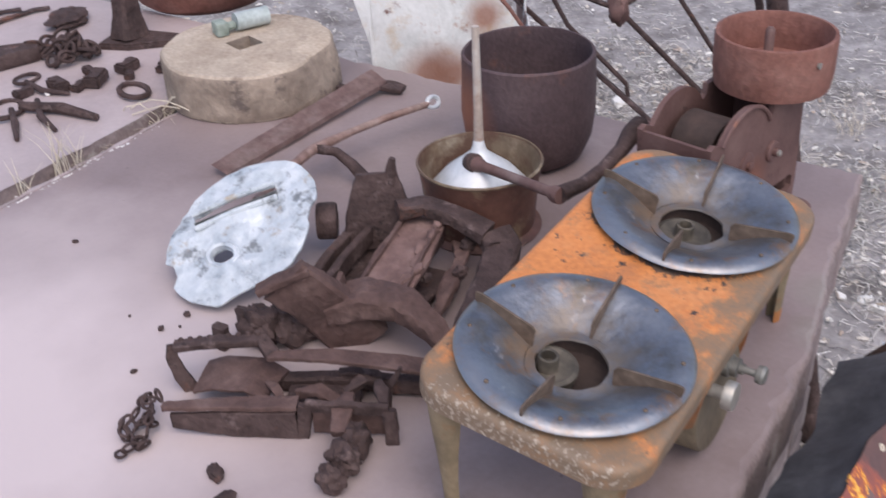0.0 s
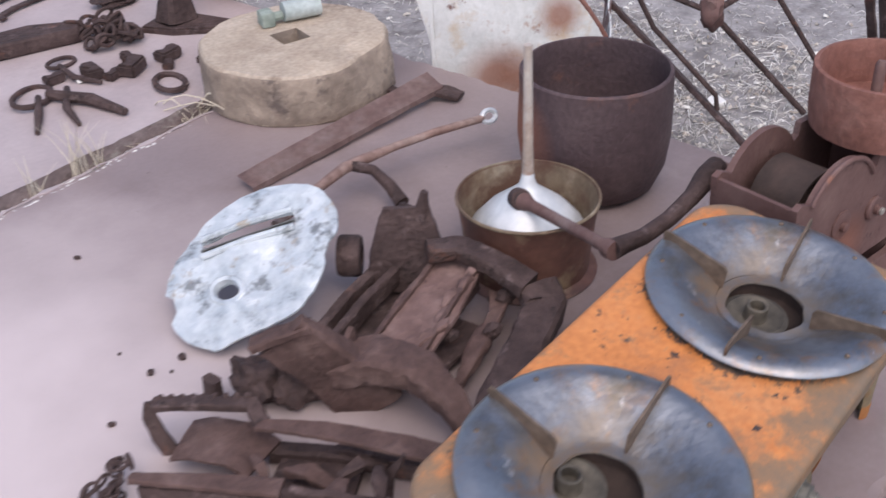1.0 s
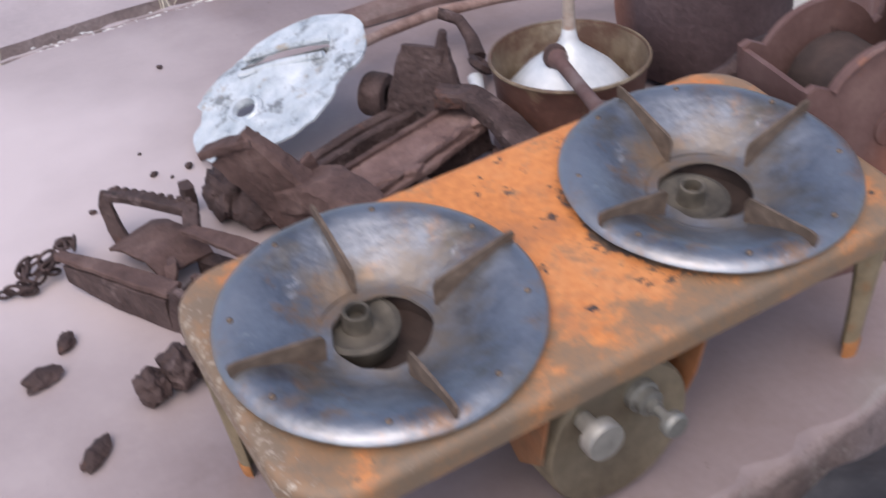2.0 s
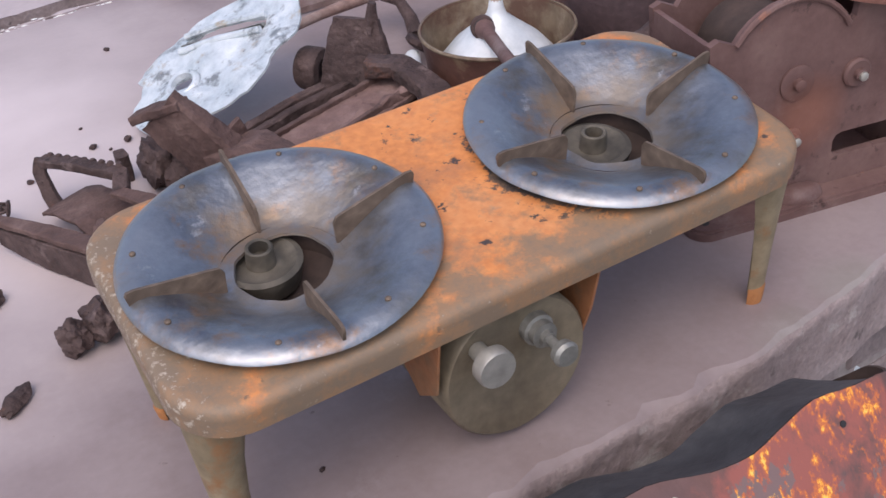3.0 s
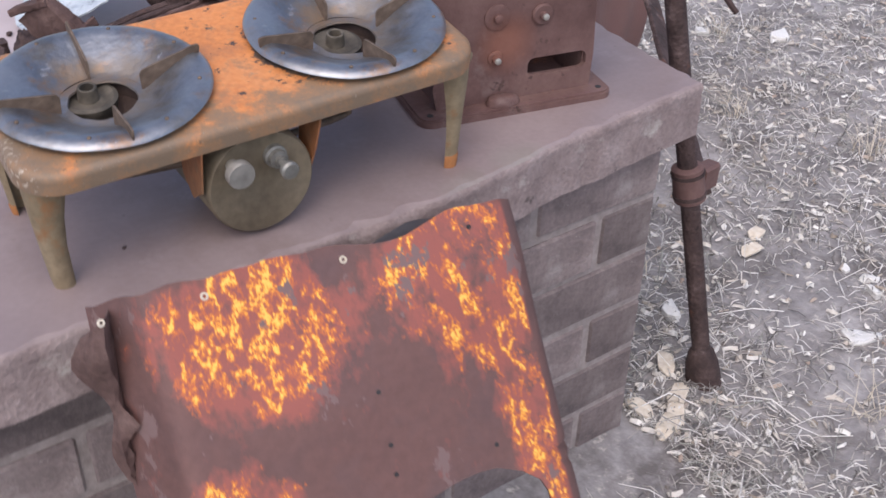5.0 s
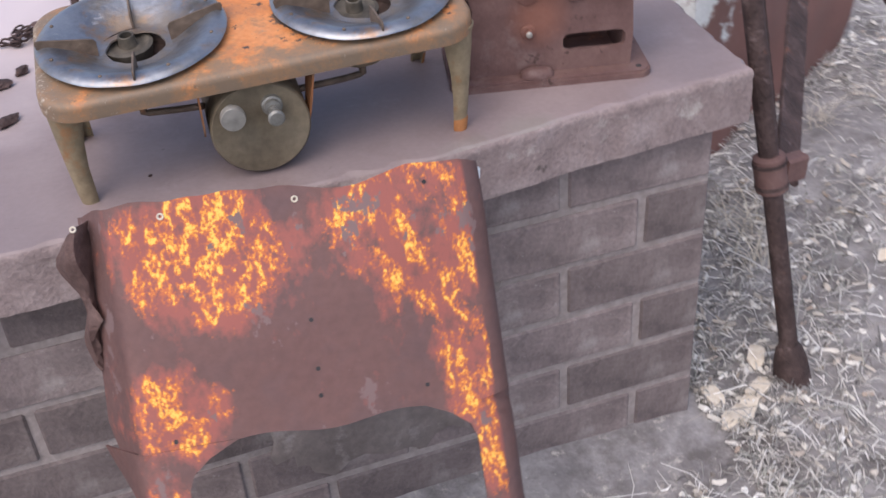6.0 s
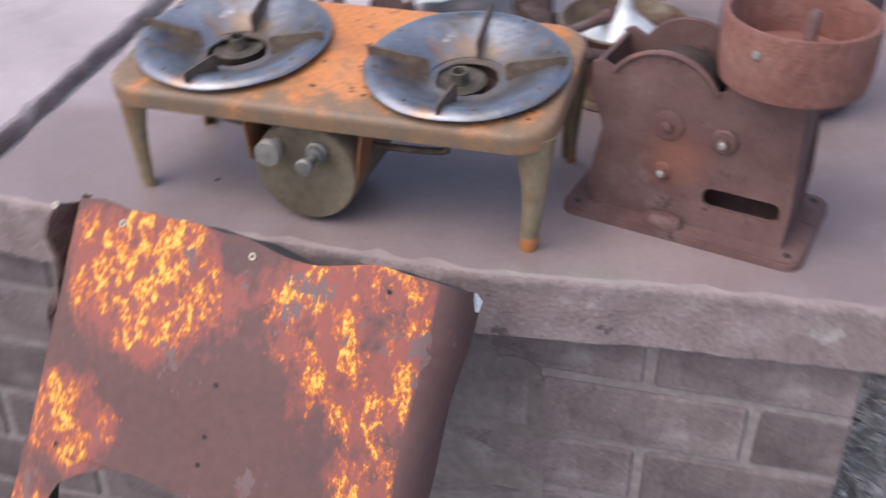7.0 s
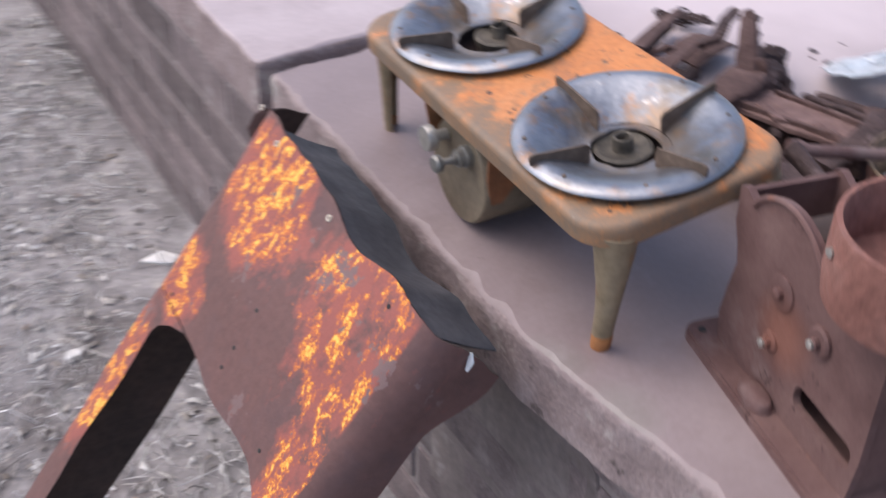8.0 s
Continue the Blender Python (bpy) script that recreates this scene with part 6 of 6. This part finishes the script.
stalks("straw", 34000, 0.034, 0.0013, "dry grey straw scattered over the soil", "litter")
stalks("dry_grass", 2200, 0.1, 0.0013, "long dry grass stalks lying on the soil", "litter", 0.06)
stalks("bark_chips", 4600, 0.022, 0.005, "pale bark and leaf chips on the soil", "chips", 0.008)
verts, faces = [], []
for _ in range(2600):
    u = rnd.random()
    x, y = (-2.2 + 2.9 * rnd.random(), -0.2 - 1.0 * rnd.random()) if u < 0.6 else (0.66 + 2.2 * rnd.random(), -0.8 + 2.6 * rnd.random())
    s, z, b = 0.0025 + 0.007 * rnd.random() ** 3, soil(x, y), len(verts)
    a = rnd.random() * 6.28
    for k in range(4):
        verts.append((x + s * math.cos(a + k * 1.57) * (0.7 + 0.6 * rnd.random()), y + s * math.sin(a + k * 1.57) * (0.7 + 0.6 * rnd.random()), z))
    for k in range(4):
        verts.append((x + 0.6 * s * math.cos(a + k * 1.57), y + 0.6 * s * math.sin(a + k * 1.57), z + s * (0.6 + 0.4 * rnd.random())))
    faces += [(b, b + 1, b + 5, b + 4), (b + 1, b + 2, b + 6, b + 5), (b + 2, b + 3, b + 7, b + 6), (b + 3, b, b + 4, b + 7), (b + 4, b + 5, b + 6, b + 7)]
me = bpy.data.meshes.new("gravel")
me.from_pydata(verts, [], faces)
me.materials.append(M["gravel"])
tagged(new("gravel", me), "fine grey gravel and crumbs on the soil", "gravel", kind="stuff")


def pale_stone(x, y, s, flat, a, seed):
    bm = bmesh.new()
    own = random.Random(int(seed * 10))
    turns = sorted(own.random() * 6.283 for _ in range(7))
    prism(bm, [(s * (0.7 + 0.4 * own.random()) * math.cos(q), s * 0.6 * (0.7 + 0.4 * own.random()) * math.sin(q)) for q in turns], -0.002, s * flat * 0.8)
    bmesh.ops.bevel(bm, geom=bm.edges[:], offset=s * 0.06, segments=1, affect="EDGES")
    rough_up(bm, s * 0.08, 40, seed)
    solid("pale_stone", bm, "chalk", pose(x, y, soil(x, y), 0, 0, a), "flat pale stone lying on the soil", "stone", group="pale stones")


for k, (x, y, s) in enumerate(((1.353, 0.011, 0.03), (1.33, 0.06, 0.02), (1.31, -0.03, 0.026), (1.185, -0.107, 0.05), (1.51, 0.594, 0.022), (0.927, 0.146, 0.032), (0.918, 0.463, 0.02), (0.832, 0.508, 0.024), (0.87, 0.4, 0.018),
                               (-0.97, -0.26, 0.04), (-0.752, -0.487, 0.026), (-0.609, -0.277, 0.018), (-0.341, -0.278, 0.016), (-1.2, -0.5, 0.02), (-0.9, -0.62, 0.014), (-1.1, -0.35, 0.02), (2.08, 0.96, 0.05), (1.9, 1.1, 0.03), (1.5, 1.4, 0.03), (0.8, -0.3, 0.016))):
    pale_stone(x, y, s, 0.25 + 0.2 * (k % 3), 47 * k, k * 1.7)
for k, (x, y, ln, a) in enumerate(((0.814, 0.031, 0.07, 60), (0.776, -0.048, 0.08, 35), (0.735, -0.085, 0.09, 50), (0.703, -0.1, 0.075, 30), (0.689, -0.038, 0.06, 100), (1.203, 0.198, 0.06, 5), (1.26, 0.24, 0.05, 20))):
    bm = bmesh.new()
    beam(bm, [(-ln / 2, 0, 0.004), (-ln / 4, 0.004, 0.012), (ln / 4, 0.002, 0.013), (ln / 2, -0.003, 0.005)], [0.01, 0.032, 0.028, 0.008], [0.003, 0.007, 0.007, 0.003], worn=0.0015)
    solid("wood_chip", bm, "chip", pose(x, y, soil(x, y) + 0.002, 0, 0, a), "curled pale wood chip lying by the pipe", "wood chip", group="wood chips")


def tuft(x, y, z, n, h, spread, label):
    verts, faces = [], []
    for _ in range(n):
        a, hh = rnd.random() * 6.283, h * (0.5 + 0.6 * rnd.random())
        px, py = x + spread * (rnd.random() - 0.5) * 0.6, y + spread * (rnd.random() - 0.5) * 0.6
        lean, w = spread * (0.3 + rnd.random()), 0.0013
        b = len(verts)
        for t in (0, 0.35, 0.7, 1.0):
            q = lean * t * t
            k = w * (1 - 0.8 * t)
            cx, cy, cz = px + math.cos(a) * q, py + math.sin(a) * q, z + hh * (t - 0.25 * t * t * lean / max(h, 0.01))
            verts += [(cx - math.sin(a) * k, cy + math.cos(a) * k, cz), (cx + math.sin(a) * k, cy - math.cos(a) * k, cz), (cx - math.cos(a) * k, cy - math.sin(a) * k, cz)]
        for s in (0, 3, 6):
            faces += [(b + s, b + s + 1, b + s + 4, b + s + 3), (b + s + 1, b + s + 2, b + s + 5, b + s + 4), (b + s + 2, b + s, b + s + 3, b + s + 5)]
    me = bpy.data.meshes.new("grass_tuft")
    me.from_pydata(verts, [], faces)
    me.materials.append(M["straw"])
    tagged(new("grass_tuft", me), label, "grass", kind="stuff", group="grass tufts")


for x, y, n, h, s in ((0.095, 1.06, 14, 0.11, 0.05), (0.125, 1.062, 10, 0.08, 0.04), (0.02, 1.058, 8, 0.07, 0.04), (0.34, 1.065, 16, 0.04, 0.06), (0.31, 1.063, 8, 0.035, 0.05), (0.21, 1.063, 4, 0.03, 0.03), (-0.25, 1.03, 4, 0.03, 0.03), (-0.4, 1.02, 3, 0.03, 0.03)):
    tuft(x, y, -0.02, n, h, s, "dry straw tuft growing out of the slab joint")
for k in range(16):
    x, y = 0.8 + 1.6 * rnd.random(), -0.5 + 2.4 * rnd.random()
    tuft(x, y, soil(x, y), 24, 0.09, 0.11, "dry grass tuft on the soil")
bm = bmesh.new()
tube(bm, [(0.335, 1.07, 0.0), (0.345, 1.05, 0.026), (0.37, 0.99, 0.028), (0.385, 0.92, 0.012), (0.392, 0.88, 0.002)], 0.0016, 6)
solid("straw_stalk", bm, "straw", pose(0, 0, 0), "single pale straw stalk bent against the grindstone", "straw")
bm = bmesh.new()
for k in range(110):
    f = rnd.random()
    x = -0.2 + 0.5 * f
    r = 0.0006 + 0.0022 * rnd.random() ** 2
    lump(bm, (x, 1.025 + 0.06 * (x + 0.05) * (x < -0.05) + 0.02 * rnd.random() ** 2, 0.0003), (r * 2.4, r, r * 0.4), k * 1.3, 0)
solid("pale_crumbs", bm, "chalk", pose(0, 0, 0), "pale mortar crumbs along the edge of the slab", "crumbs", kind="stuff")
bm = bmesh.new()
beam(bm, [(-0.6, 1.005, -0.03), (-0.05, 1.057, -0.03), (0.7, 1.064, -0.03)], 0.05, 0.02, worn=0.006, step=0.03)
solid("joint_fill", bm, "ground", pose(0, 0, 0), "dark soil in the joint between the slabs", "soil", kind="structure")
bm = bmesh.new()
beam(bm, [(-0.468, -0.15, -0.035), (-0.555, 1.0, -0.03)], 0.05, 0.02, worn=0.006, step=0.03)
solid("joint_fill", bm, "ground", pose(0, 0, 0), "dark soil in the joint between the slabs", "soil", kind="structure")

bm = bmesh.new()
edge_ = []
for k in range(48):
    x = -0.42 + 0.76 * k / 47
    edge_.append((x, (1.036 if x > -0.05 else 1.036 + 0.097 * (x + 0.05)) + 0.004 * noise.noise(Vector((x * 30, 0, 3))), 0.0012))
beam(bm, edge_, [0.002 + 0.014 * max(0.0, noise.noise(Vector((x * 22, 5, 0))) + 0.15) for x, _, _ in edge_], 0.002, worn=0.0024, step=0.02)
solid("worn_edge", bm, "pale_concrete", pose(0, 0, 0), "pale scuffed mortar along the edge of the slab", "edge", kind="structure")

for pts in ([(0.3, 1.113, 0.008), (0.308, 1.098, 0.02), (0.318, 1.076, 0.027), (0.322, 1.04, 0.03), (0.326, 1.01, 0.024), (0.343, 0.977, 0.003)], [(0.284, 1.092, 0.008), (0.3, 1.07, 0.016), (0.319, 1.051, 0.02), (0.335, 1.028, 0.014), (0.347, 1.008, 0.003)], [(0.29, 1.12, 0.008), (0.285, 1.105, 0.02), (0.3, 1.085, 0.024), (0.31, 1.06, 0.003)]):
    bm = bmesh.new()
    tube(bm, pts, [0.0012] * (len(pts) - 1) + [0.0005], 6)
    solid("bent_straw", bm, "straw", pose(0, 0, 0), "bent pale dry straw lying beside the grindstone", "straw", group="straw stems")

# ---- mortar smeared over the bricks ----
bm = bmesh.new()
out = []
for k in range(64):
    a = 2 * math.pi * k / 64
    w = 1 + 0.25 * noise.noise(Vector((2.2 * math.cos(a), 2.2 * math.sin(a), 3))) + 0.16 * noise.noise(Vector((8 * math.cos(a), 8 * math.sin(a), 1)))
    c, s_ = math.cos(a), math.sin(a)
    out.append((0.09 + 0.19 * w * math.copysign(abs(c) ** 0.7, c), -0.33 + 0.225 * w * math.copysign(abs(s_) ** 0.7, s_)))
out = [(x, min(z, -0.089)) for x, z in out]
prism(bm, out, -0.004, 0.0002, bev=0.0004, m=Matrix(((1, 0, 0, 0), (0.058, 0, -1, WY(0)), (0, 1, 0, 0), (0, 0, 0, 1))))
solid("mortar_smear", bm, "smear", pose(0, 0, 0), "brown-grey mortar smeared over the bricks of the plinth", "mortar", kind="structure")

# ---- bricks of the plinth ----
def brick_mesh(ln, k):
    bm = bmesh.new()
    box(bm, -ln / 2, ln / 2, 0, 0.1, 0, 0.086, 0.0035, 1)
    for v in bm.verts:
        v.co += 0.0016 * Vector(noise.noise_vector(v.co * 31 + Vector((k * 5.0, k, 0))))
    return done(bm, "brick", "brick", 30)


LONG = [brick_mesh(0.25, k) for k in range(4)]
HALF = [brick_mesh(0.105, k) for k in range(2)]
FIRST = [brick_mesh(0.232, k) for k in range(2)]
tilt = math.degrees(math.atan(0.058))
for row in range(6):
    z = -0.176 - 0.098 * row
    x, n = 0.633, 0
    while x > -2.9:
        if n == 0:
            me, ln = (FIRST[row % 2], 0.232) if row % 2 == 0 else (HALF[(row // 2) % 2], 0.105)
        else:
            me, ln = LONG[rnd.randrange(4)], 0.25
        ob = new("brick", me)
        cx = x - ln / 2
        ob.parent = plinth
        ob.matrix_local = pose(cx, WY(cx) + 0.0025 * (rnd.random() - 0.5), z + 0.002 * (rnd.random() - 0.5), 0, 0, tilt + 0.4 * (rnd.random() - 0.5))
        x -= ln + 0.012
        n += 1
    y, n = 0.06, 0
    while y < 2.3:
        me, ln = (LONG[rnd.randrange(4)], 0.25) if n or row % 2 else (HALF[0], 0.105)
        ob = new("brick", me)
        ob.parent = plinth
        ob.matrix_local = pose(0.635, y + ln / 2, z, 0, 0, 90)
        y += ln + 0.012
        n += 1
